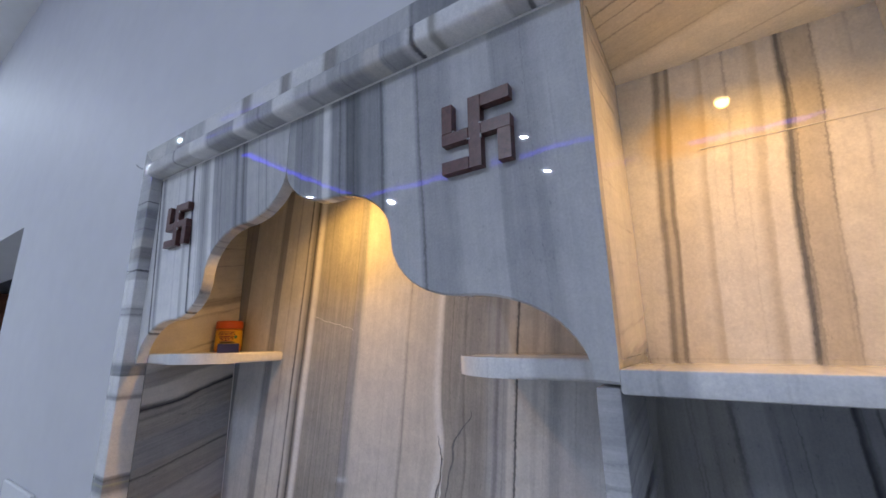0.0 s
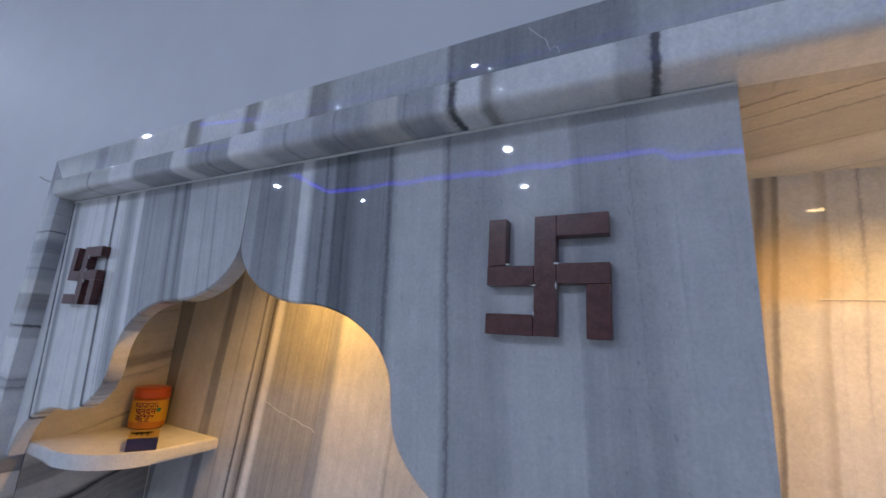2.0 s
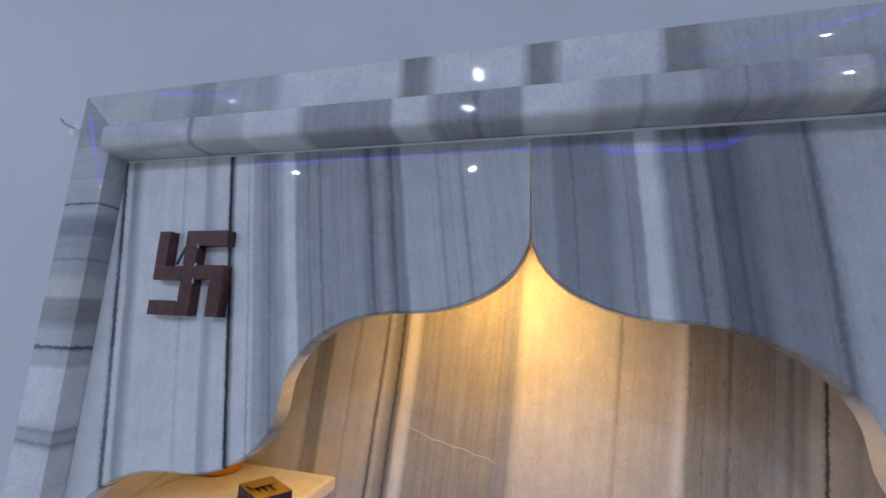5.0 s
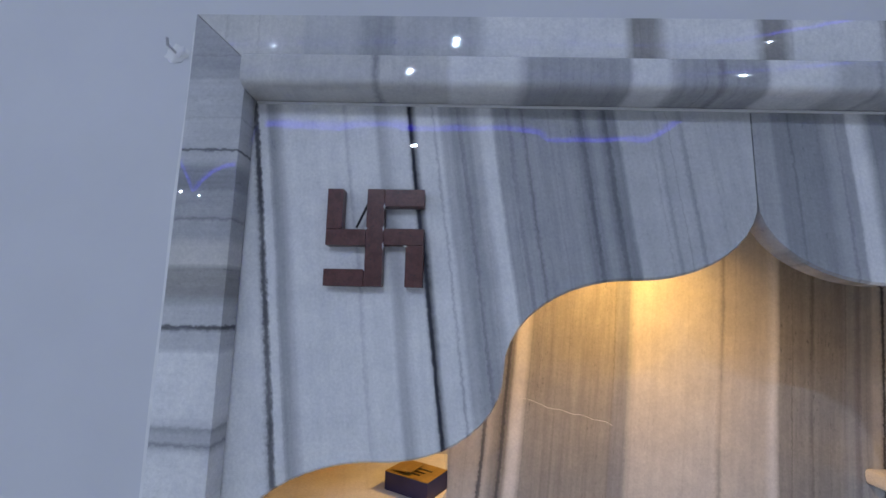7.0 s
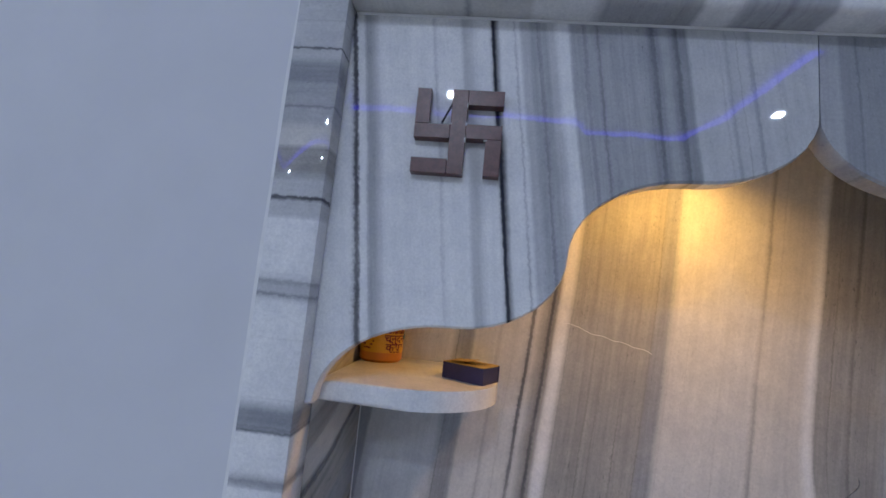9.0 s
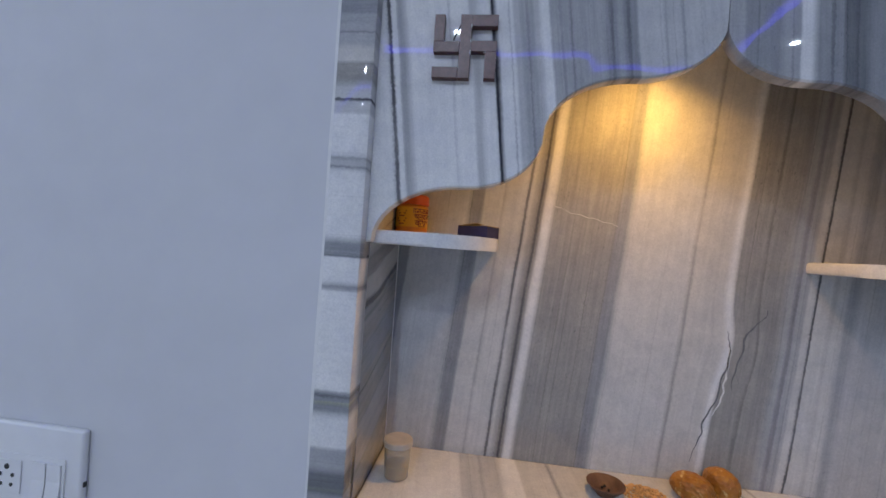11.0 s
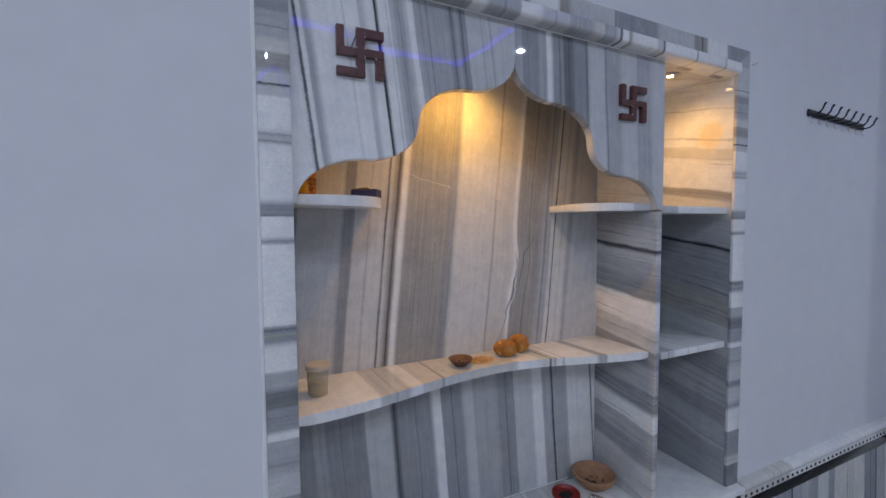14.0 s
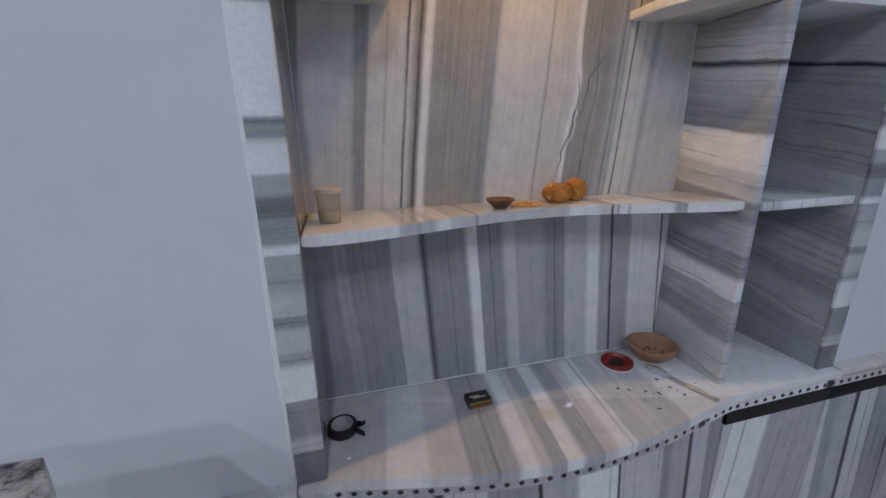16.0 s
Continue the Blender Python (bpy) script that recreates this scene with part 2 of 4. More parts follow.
M_PANEL_R = marble("marble_panel_two", (1, 0, 0.05), [
    (0.130, "m"), (0.172, "g"), (0.190, "m"), (0.203, "w"), (0.235, "g"), (0.262, "d"), (0.292, "g"), (0.302, "g"),
    (0.350, "l"), (0.400, "m"), (0.450, "l"), (0.500, "m"), (0.560, "l")], 0.085, streaks=0.8, lines=0.8,
    veins=[(0.145, 0.0010, 0.6), (0.182, 0.0010, 0.6), (0.224, 0.0012, 0.55), (0.250, 0.0012, 0.55), (0.299, 0.0018, 0.45), (0.356, 0.0016, 0.42)])
M_HEAD = marble("marble_header", (1, 0, 0), [
    (-0.354, "c"), (-0.304, "l"), (-0.277, "m"), (-0.206, "l"), (-0.086, "w"), (-0.060, "n"), (0.018, "w"), (0.040, "n"),
    (0.113, "w"), (0.142, "n"), (0.268, "l"), (0.400, "g"), (0.530, "l"), (0.580, "n"), (0.660, "w"), (0.760, "g")], -0.45, wave=0.006,
    veins=[(-0.305, 0.0008, 0.6), (-0.050, 0.0012, 0.5), (0.026, 0.0010, 0.5), (0.034, 0.0010, 0.5), (0.125, 0.0010, 0.6), (0.270, 0.0018, 0.5), (0.560, 0.0020, 0.3)])
M_MOULD = marble("marble_moulding", (1, 0, 0), [
    (-0.231, "c"), (-0.173, "w"), (-0.087, "m"), (-0.057, "w"), (0.017, "m"), (0.065, "w"), (0.135, "l"), (0.200, "m"),
    (0.228, "b"), (0.266, "m"), (0.300, "w"), (0.307, "n"), (0.388, "w"), (0.410, "l"), (0.760, "w")], -0.45, wave=0.006,
    veins=[(-0.289, 0.0010, 0.5), (-0.230, 0.0010, 0.5), (-0.130, 0.0010, 0.6), (-0.020, 0.0014, 0.5), (0.035, 0.0010, 0.65), (0.100, 0.0016, 0.5),
           (0.277, 0.0036, 0.10), (0.412, 0.0030, 0.18), (0.530, 0.0016, 0.3), (0.640, 0.0020, 0.4)])
M_PIL = marble("marble_pilaster_upper", (0, 0, 1), [
    (1.455, "w"), (1.463, "m"), (1.498, "w"), (1.519, "g"), (1.606, "w"), (1.624, "l"), (1.678, "w"), (1.716, "l"),
    (1.742, "n"), (1.762, "b"), (1.803, "m"), (1.823, "g"), (1.900, "l"), (2.0, "m")], 1.42, wave=0.006, streaks=0.8,
    veins=[(1.460, 0.0010, 0.55), (1.500, 0.0012, 0.5), (1.611, 0.0010, 0.5), (1.621, 0.0010, 0.45), (1.696, 0.0018, 0.12), (1.780, 0.0010, 0.6), (1.837, 0.0012, 0.4)])
M_PIL_LOW = marble("marble_pilaster_lower", (0, 0, 1), [
    (0.819, "d"), (0.844, "l"), (0.914, "g"), (0.976, "w"), (0.996, "m"), (1.037, "l"), (1.055, "g"), (1.094, "l"),
    (1.148, "m"), (1.160, "w"), (1.200, "g"), (1.230, "d"), (1.258, "m"), (1.302, "w"), (1.330, "g"), (1.42, "w")], 0.74, wave=0.006, streaks=0.8,
    veins=[(0.830, 0.0010, 0.5), (0.985, 0.0010, 0.6), (1.046, 0.0010, 0.6), (1.110, 0.0010, 0.6), (1.206, 0.0014, 1.5), (1.316, 0.0018, 1.4), (1.324, 0.0012, 0.5)])
SIDE_A = [(0.86, "l"), (0.905, "g"), (0.955, "m"), (1.0, "w"), (1.05, "g"), (1.12, "m"), (1.165, "g"), (1.22, "l"), (1.29, "w"), (1.34, "g"),
          (1.38, "m"), (1.410, "l"), (1.420, "k"), (1.47, "l"), (1.53, "m"), (1.9, "w")]
M_SIDE = marble("marble_partition", (0, -0.13, 1), SIDE_A, 0.75, wave=0.03, soft=0.008, streaks=1.6)
M_SIDE_L = marble("marble_side_wall", (0, -0.24, 1), [
    (0.85, "l"), (0.95, "m"), (1.05, "l"), (1.12, "g"), (1.20, "n"), (1.27, "m"), (1.33, "n"), (1.38, "g"), (1.427, "n"), (1.434, "k"),
    (1.47, "b"), (1.50, "n"), (1.60, "b"), (1.615, "n"), (1.9, "b")], 0.72, wave=0.03, soft=0.006)
M_SIDE_R = marble("marble_niche_side", (0, -0.19, 1), [
    (0.86, "g"), (0.93, "m"), (0.98, "g"), (1.05, "m"), (1.12, "g"), (1.2, "m"), (1.28, "n"), (1.36, "g"), (1.408, "g"), (1.415, "k"),
    (1.5, "m"), (1.55, "b"), (1.575, "n"), (1.66, "w"), (1.69, "b"), (1.9, "w")], 0.75, wave=0.03, soft=0.008,
    turn=((0.706, 0.05, 1.735), 0.05, (0.76, 0.52, 0.15)))
M_NICHE_BACK = marble("marble_niche_back", (1, 0, -0.05), [
    (0.385, "w"), (0.402, "w"), (0.408, "n"), (0.414, "b"), (0.419, "n"), (0.450, "w"), (0.454, "b"), (0.500, "w"), (0.508, "b"),
    (0.526, "w"), (0.531, "d"), (0.560, "b"), (0.575, "w"), (0.66, "w")], 0.33, wave=0.012, streaks=0.5,
    turn=((0.516, 0.196, 1.80), 0.05, (0.78, 0.56, 0.18)))
# chance bands drawn mostly from the grey shades, darker than above the niche shelf
M_NICHE_LOW = marble("marble_niche_lower_back", (1, 0, 0.05), random_bands(13, 0.45, 0.80, 0.05, "gmggln", 0.1), 0.45)
M_TOP = marble("marble_niche_ceiling", (0.4, 1, 0), random_bands(17, -0.25, 0.6, 0.08, "wwlbb", 0.1), -0.25)
M_SHELF = marble("marble_shelf", (1, 0.1, 0), [
    (-0.250, "w"), (-0.182, "l"), (-0.152, "w"), (-0.040, "c"), (0.100, "b"), (0.160, "w"), (0.200, "b"), (0.300, "w"), (0.322, "m"), (0.75, "w")], -0.42, wave=0.006, lines=0.9,
    veins=[(-0.313, 0.0010, 0.5), (-0.215, 0.0012, 0.6), (-0.100, 0.0014, 0.6), (-0.060, 0.0010, 0.6), (0.183, 0.0018, 0.15), (0.194, 0.0010, 0.4), (0.216, 0.0016, 0.55), (0.305, 0.0016, 0.5)])
M_SHELF_UP = marble("marble_upper_shelf", (1, 0.3, 0), random_bands(23, -0.45, 0.8, 0.12, "wwwwlb", 0.0), -0.45, wave=0.006, lines=0.2, streaks=0.5)
M_COUNTER = marble("marble_counter", (1, -0.12, 0), [
    (-0.300, "c"), (-0.226, "w"), (-0.160, "c"), (-0.070, "m"), (-0.038, "w"), (-0.015, "c"), (0.015, "m"), (0.048, "w"),
    (0.090, "m"), (0.120, "c"), (0.160, "w"), (0.200, "l"), (0.240, "c"), (0.300, "l"), (0.850, "w")], -0.45, wave=0.010, streaks=1.1,
    turn=((0.03, 0.02, 0.757), 0.03, (0.62, 0.53, 0.30)),
    veins=[(-0.300, 0.0010, 0.6), (-0.233, 0.0010, 0.5), (-0.110, 0.0012, 0.6), (-0.012, 0.0010, 0.6), (0.030, 0.0010, 0.7), (0.100, 0.0012, 0.6), (0.150, 0.0012, 0.5), (0.222, 0.0012, 0.5), (0.330, 0.0012, 0.5)])
M_DADO = [marble("marble_dado_%s" % k, (1, 0.7, 0.08 * s), random_bands(31 + i, -0.2, 0.35, 0.05, mixture, 0.12), -0.2, streaks=1.0, repeat=True)
          for i, (k, s, mixture) in enumerate((("first", 1, "wllmmgb"), ("second", -1, "wlbmclm"), ("third", 0.5, "lmmgclb")))]
M_RAIL = marble("marble_rail", (1, 0, 0), random_bands(41, -1.4, 1.75, 0.24, "wwwlbm", 0.1), -1.4)
M_EDGE = marble("marble_shelf_edge", (1, 0, 0), random_bands(43, -0.45, 0.75, 0.08, "wlmgw", 0.05), -0.45, wave=0.01)


def wall_paint(name, colour):
    m, tree, b = shader(name, 0.62)
    b.inputs["Specular IOR Level"].default_value = 0.3
    co = tree.nodes.new("ShaderNodeTexCoord").outputs["Object"]
    big = ramp(tree, noise_of(tree, co, 1.6, 3.0), 0.3, 0.7, tuple(c * 0.95 for c in colour), colour)
    small = ramp(tree, noise_of(tree, co, 14.0, 4.0), 0.35, 0.65, (0.965, 0.965, 0.965), (1, 1, 1))
    tree.links.new(mix(tree, 1.0, big, small, "MULTIPLY"), b.inputs["Base Color"])
    bump(tree, b, noise_of(tree, co, 55.0, 5.0), 0.10, 0.0015)
    return m


M_WALL = wall_paint("white_wall_paint", (0.70, 0.71, 0.73))
M_CEILING = wall_paint("ceiling_paint", (0.84, 0.84, 0.83))
M_BLACK_STICK = plain("black_stick", (0.012, 0.012, 0.014), 0.5, vary=0.3)
M_PUTTY = plain("white_putty", (0.80, 0.80, 0.79), 0.6, vary=0.06, scale=60, relief=0.3)
M_FLOOR = plain("floor_tile", (0.55, 0.53, 0.50), 0.2, vary=0.1, scale=4)
M_BLACK_STONE = plain("black_granite_band", (0.008, 0.008, 0.010), 0.14, vary=0.4, scale=120, relief=0.05)
M_BLACK_STONE.node_tree.nodes["Principled BSDF"].inputs["Specular IOR Level"].default_value = 0.2
M_INLAY = plain("black_inlay", (0.015, 0.015, 0.02), 0.25, vary=0.3)


def granite(name, a, b_col, c, scale, rough=0.2):
    m, tree, b = shader(name, rough)
    co = tree.nodes.new("ShaderNodeTexCoord").outputs["Object"]
    base = ramp(tree, noise_of(tree, co, scale, 6.0, 0.7), 0.40, 0.60, a, b_col)
    fleck = ramp(tree, noise_of(tree, co, scale * 2.6, 3.0, 0.6), 0.60, 0.68)
    tree.links.new(mix(tree, fleck, base, c), b.inputs["Base Color"])
    bump(tree, b, noise_of(tree, co, scale * 3), 0.25, 0.0008)
    return m


M_RED_GRANITE = granite("red_brown_granite", (0.075, 0.024, 0.020), (0.125, 0.045, 0.038), (0.045, 0.024, 0.024), 160, 0.31)
M_TABLE_STONE = granite("black_white_granite", (0.010, 0.009, 0.010), (0.52, 0.49, 0.47), (0.07, 0.045, 0.04), 34, 0.2)
M_PLASTIC = plain("white_switch_plastic", (0.78, 0.79, 0.80), 0.28, vary=0.02, relief=0.0)
M_DARK_HOLE = plain("dark_socket_hole", (0.02, 0.02, 0.02), 0.6, vary=0.1)
M_IRON = plain("black_painted_iron", (0.03, 0.03, 0.035), 0.35, 0.6, vary=0.3, scale=80)
M_STEEL = plain("brushed_steel", (0.55, 0.55, 0.56), 0.28, 1.0, vary=0.15, scale=200)
M_CLAY = plain("terracotta_clay", (0.36, 0.19, 0.105), 0.75, vary=0.2, scale=60, relief=0.4)
M_CLAY_DARK = plain("dark_fired_clay", (0.13, 0.065, 0.035), 0.6, vary=0.3, scale=70, relief=0.4)
M_WOOD = plain("brown_wood", (0.20, 0.075, 0.035), 0.4, vary=0.3, scale=18, relief=0.2)
M_BAR = plain("dark_red_print", (0.16, 0.012, 0.012), 0.45, vary=0.1, relief=0)


def glow(name, colour, power):
    m, tree, b = shader(name)
    e = node(tree, "ShaderNodeEmission", Strength=power, Color=(*colour, 1))
    tree.links.new(e.outputs[0], tree.nodes["Material Output"].inputs["Surface"])
    return m


M_GLOW_COOL = glow("downlight_diffuser", COOL, 25.0)
M_GLOW_WARM = glow("warm_led", (1.0, 0.66, 0.30), 22.0)
M_GLOW_BLUE = glow("blue_led_tape", (0.06, 0.04, 1.0), 5.0)


# ---- helpers of this scene ----
def part(name, bm, material, parent=None, label="", smooth=None):
    me = bpy.data.meshes.new(name)
    bmesh.ops.recalc_face_normals(bm, faces=bm.faces)
    bm.to_mesh(me)
    bm.free()
    for m in (material if isinstance(material, (list, tuple)) else [material]):
        me.materials.append(m)
    ob = new(name, me)
    if parent is not None:
        ob.parent = parent
    if label:
        ob["label"] = label
    if smooth is not None:
        for p in me.polygons:
            p.use_smooth = True
        me.set_sharp_from_angle(angle=radians(smooth))
    return ob


def empty(name, x=0, y=0, z=0, rz=0):
    ob = new(name)
    ob.empty_display_size = 0.05
    ob.matrix_basis = pose(x, y, z, 0, 0, rz)
    return ob


def box(x0, x1, y0, y1, z0, z1, bevel=0.0, bm=None, segments=2):
    own = bmesh.new()
    bmesh.ops.create_cube(own, size=1, matrix=Matrix.LocRotScale(((x0 + x1) / 2, (y0 + y1) / 2, (z0 + z1) / 2), None, (x1 - x0, y1 - y0, z1 - z0)))
    if bevel:
        bmesh.ops.bevel(own, geom=own.edges[:], offset=bevel, segments=segments, affect="EDGES", profile=0.5)
    if bm is None:
        return own
    me = bpy.data.meshes.new("tmp")
    own.to_mesh(me)
    own.free()
    bm.from_mesh(me)
    bpy.data.meshes.remove(me)
    return bm


def prism(outline, z0, z1, bevel=0.0, axis="z", segments=2):
    """Extrude an outline: in plan (axis z) or in elevation (axis y, from z0 to z1 in y)."""
    bm = bmesh.new()
    at = (lambda p, h: (p[0], p[1], h)) if axis == "z" else ((lambda p, h: (p[0], h, p[1])) if axis == "y" else (lambda p, h: (h, p[0], p[1])))
    a = [bm.verts.new(at(p, z0)) for p in outline]
    c = [bm.verts.new(at(p, z1)) for p in outline]
    n = len(outline)
    f1, f2 = bm.faces.new(a), bm.faces.new(c)
    for i in range(n):
        bm.faces.new((a[i], a[(i + 1) % n], c[(i + 1) % n], c[i]))
    if bevel:
        edges = list({e for f in (f1, f2) for e in f.edges})
        bmesh.ops.bevel(bm, geom=edges, offset=bevel, segments=segments, affect="EDGES", profile=0.5)
    return bm


def lathe(profile, steps=40, bm=None, centre=(0, 0, 0)):
    """Turn a profile of (radius, height) round the upright axis."""
    bm = bm or bmesh.new()
    rings = []
    for r, h in profile:
        if r < 1e-6:
            rings.append([bm.verts.new((centre[0], centre[1], centre[2] + h))])
        else:
            rings.append([bm.verts.new((centre[0] + r * math.cos(2 * math.pi * i / steps), centre[1] + r * math.sin(2 * math.pi * i / steps), centre[2] + h)) for i in range(steps)])
    for p, q in zip(rings, rings[1:]):
        for i in range(steps):
            j = (i + 1) % steps
            if len(p) == 1 and len(q) > 1:
                bm.faces.new((p[0], q[i], q[j]))
            elif len(q) == 1 and len(p) > 1:
                bm.faces.new((p[i], p[j], q[0]))
            elif len(p) > 1:
                bm.faces.new((p[i], p[j], q[j], q[i]))
    return bm


def tube(points, radius, sides=8, bm=None):
    """A round bar along points."""
    bm = bm or bmesh.new()
    rings = []
    pts = [Vector(p) for p in points]
    for i, p in enumerate(pts):
        way = (pts[min(i + 1, len(pts) - 1)] - pts[max(i - 1, 0)]).normalized()
        side = way.orthogonal().normalized() if i == 0 else (side - way * side.dot(way)).normalized()
        up = way.cross(side)
        r = radius[i] if isinstance(radius, (list, tuple)) else radius
        rings.append([bm.verts.new(p + (side * math.cos(2 * math.pi * k / sides) + up * math.sin(2 * math.pi * k / sides)) * r) for k in range(sides)])
    for p, q in zip(rings, rings[1:]):
        for k in range(sides):
            bm.faces.new((p[k], p[(k + 1) % sides], q[(k + 1) % sides], q[k]))
    bm.faces.new(rings[0]), bm.faces.new(rings[-1])
    return bm


# ---- plan ----
WALL_Y = -0.012           # plaster face
FRAME_Y = -0.020          # face of the stone frame
BACK = 0.196              # back of the niches
LEFT, RIGHT = -0.400, 0.706
OUT_L, OUT_R = -0.447, 0.757
PART_L, PART_R = 0.436, 0.455
APEX = 0.021
COUNTER = 0.757
SHELF, SHELF_T = 1.165, 0.019
UPPER, UPPER_T = 1.537, 0.019
TOP = 1.884
NICHE_TOP = 1.890
HEAD_B, HEAD_T = 1.911, 1.953
ROOM_L, ROOM_R, ROOM_BACK, ROOM_FAR = -4.6, 1.722, -5.2, 3.6

# ---- structure: room ----
bm = bmesh.new()
for b in [(ROOM_L, -3.6, 0, CEIL), (-3.6, -1.41, 1.955, CEIL), (-1.41, OUT_L + 0.002, 0, CEIL), (OUT_L + 0.002, OUT_R - 0.002, HEAD_T - 0.002, CEIL),
          (OUT_L + 0.002, OUT_R - 0.002, 0, COUNTER - 0.035), (OUT_R - 0.002, ROOM_FAR, 0, CEIL)]:
    box(b[0], b[1], WALL_Y, 0.25, b[2], b[3], bm=bm)
tagged(part("wall_north", bm, M_WALL), "white painted plaster wall with a recessed stone shrine", "wall", kind="structure")
tagged(part("wall_east", box(ROOM_R, ROOM_R + 0.2, -1.3, WALL_Y, 0, CEIL), M_WALL), "white painted plaster side wall", "wall", kind="structure")
tagged(part("wall_far_east", box(ROOM_FAR, ROOM_FAR + 0.2, ROOM_BACK, 0.25, 0, CEIL), M_WALL), "white painted plaster wall", "wall", kind="structure")
tagged(part("wall_west", box(ROOM_L - 0.2, ROOM_L, ROOM_BACK, 0.25, 0, CEIL), M_WALL), "white painted plaster side wall", "wall", kind="structure")
tagged(part("wall_south", box(ROOM_L - 0.2, ROOM_FAR + 0.2, ROOM_BACK - 0.2, ROOM_BACK, 0, CEIL), M_WALL), "white painted plaster wall", "wall", kind="structure")
tagged(part("floor", box(ROOM_L - 0.2, ROOM_FAR + 0.2, ROOM_BACK - 0.2, 3.0, -0.1, 0), M_FLOOR), "pale polished floor tiles", "floor", kind="structure")
tagged(part("ceiling", box(ROOM_L - 0.2, ROOM_FAR + 0.2, ROOM_BACK - 0.2, 3.0, CEIL, CEIL + 0.1), M_CEILING), "smooth white plaster ceiling", "ceiling", kind="structure")
bm = box(-4.7, -4.6, 0.25, 2.9, 0, CEIL)
box(-0.9, -0.8, 0.25, 2.9, 0, CEIL, bm=bm)
box(-4.7, -0.8, 2.8, 2.9, 0, CEIL, bm=bm)
tagged(part("wall_back_room", bm, M_WALL), "dim plaster walls of the room behind", "wall", kind="structure")
# ---- shrine ----
shrine = tagged(empty("marble_shrine", 0.15, 0.1, COUNTER), "grey-veined marble prayer niche with a scalloped arch in the wall", "shrine")


def stone(name, bm, material, label="", smooth=30):
    ob = part(name, bm, material, None, label, smooth)
    ob.parent = shrine
    ob.matrix_parent_inverse = shrine.matrix_basis.inverted()
    return ob


def arch(a):
    """Height of the scalloped edge at the distance a from the middle."""
    if a < 0.10:
        return 1.806 - 0.066 * math.sqrt(max(0, 1 - ((0.10 - a) / 0.10) ** 2))
    if a < 0.205:
        return 1.665 + 0.075 * math.sqrt(max(0, 1 - ((a - 0.10) / 0.105) ** 2))
    if a < 0.30:
        return 1.665 - 0.069 * math.sqrt(max(0, 1 - ((0.30 - a) / 0.095) ** 2))
    return 1.520 + 0.076 * math.sqrt(max(0, 1 - ((a - 0.30) / 0.115) ** 2))


def spread(a, c, n):
    """Steps that crowd at both ends of a span."""
    return [a + (c - a) * 0.5 * (1 - math.cos(math.pi * i / n)) for i in range(n)]


STEPS = spread(0, 0.10, 14) + spread(0.10, 0.205, 14) + spread(0.205, 0.30, 14) + spread(0.30, 0.415, 14) + [0.415]


def half_panel(name, sign, edge, material, label):
    """One half of the front panel: upright strips from the scalloped edge to the top, with an eased edge."""
    bm = bmesh.new()
    rows = []
    ease, top = 0.0022, TOP + 0.006
    for i, a in enumerate(STEPS + [abs(edge - APEX)]):
        x = APEX + sign * (max(a, 0.0005))
        z = arch(a) if a <= 0.415 else 1.5185
        rows.append([bm.verts.new(p) for p in ((x, 0, top), (x, 0, z + ease), (x, ease, z), (x, 0.018, z), (x, 0.018, top))])
    for p, q in zip(rows, rows[1:]):
        for k in range(5):
            bm.faces.new((p[k], q[k], q[(k + 1) % 5], p[(k + 1) % 5]))
    bm.faces.new(rows[0]), bm.faces.new(rows[-1])
    return stone(name, bm, material, label, 40)


half_panel("front_panel", -1, LEFT - 0.0006, M_PANEL_L, "white marble with grey bands and a black vein")
half_panel("front_panel", 1, PART_R, M_PANEL_R, "blue-grey marble with soft vertical streaks")

# pale hairline cracks
def crack(name, p, q, y, seed, width):
    pts = []
    for i in range(15):
        k = i / 14
        j = noise.noise((k * 5, seed, 0)) * 0.006
        pts.append((p[0] + (q[0] - p[0]) * k, y, p[1] + (q[1] - p[1]) * k + j))
    stone(name, tube(pts, width, 5), M_PUTTY, "pale hairline crack")


crack("crack", (-0.138, 1.604), (-0.028, 1.575), BACK + 0.0001, 3, 0.00028)
crack("crack", (0.332, 1.945), (0.354, 1.917), FRAME_Y + 0.0002, 8, 0.0003)

# pale joints in the upright corners
for x in (LEFT + 0.0006, PART_L - 0.0006):
    stone("joint_line", box(x - 0.0006, x + 0.0006, BACK - 0.0014, BACK - 0.0004, SHELF + 0.0005, UPPER - UPPER_T - 0.0005), M_PUTTY)


def vein_inlay(name, path, width, material, seed, label):
    """A thin crooked vein flush in the back panel, tapering to both ends; path: (x, z) of its bends."""
    bm = bmesh.new()
    rows, n = [], 46
    for i in range(n + 1):
        k = i / n * (len(path) - 1)
        j = min(int(k), len(path) - 2)
        f = k - j
        f = f * f * (3 - 2 * f)
        x = path[j][0] + (path[j + 1][0] - path[j][0]) * f + 0.004 * noise.noise((k * 3.1, seed, 0))
        z = path[j][1] + (path[j + 1][1] - path[j][1]) * (k - j)
        w = width * (0.25 + 0.75 * math.sin(math.pi * i / n)) * (0.65 + 0.7 * abs(noise.noise((k * 6.0, seed, 3))))
        rows.append([bm.verts.new(p) for p in ((x - w, BACK - 0.0003, z), (x + w, BACK - 0.0003, z), (x + w, BACK + 0.001, z), (x - w, BACK + 0.001, z))])
    for p, q in zip(rows, rows[1:]):
        for k in range(4):
            bm.faces.new((p[k], p[(k + 1) % 4], q[(k + 1) % 4], q[k]))
    bm.faces.new(rows[0]), bm.faces.new(rows[-1])
    stone(name, bm, material, label)


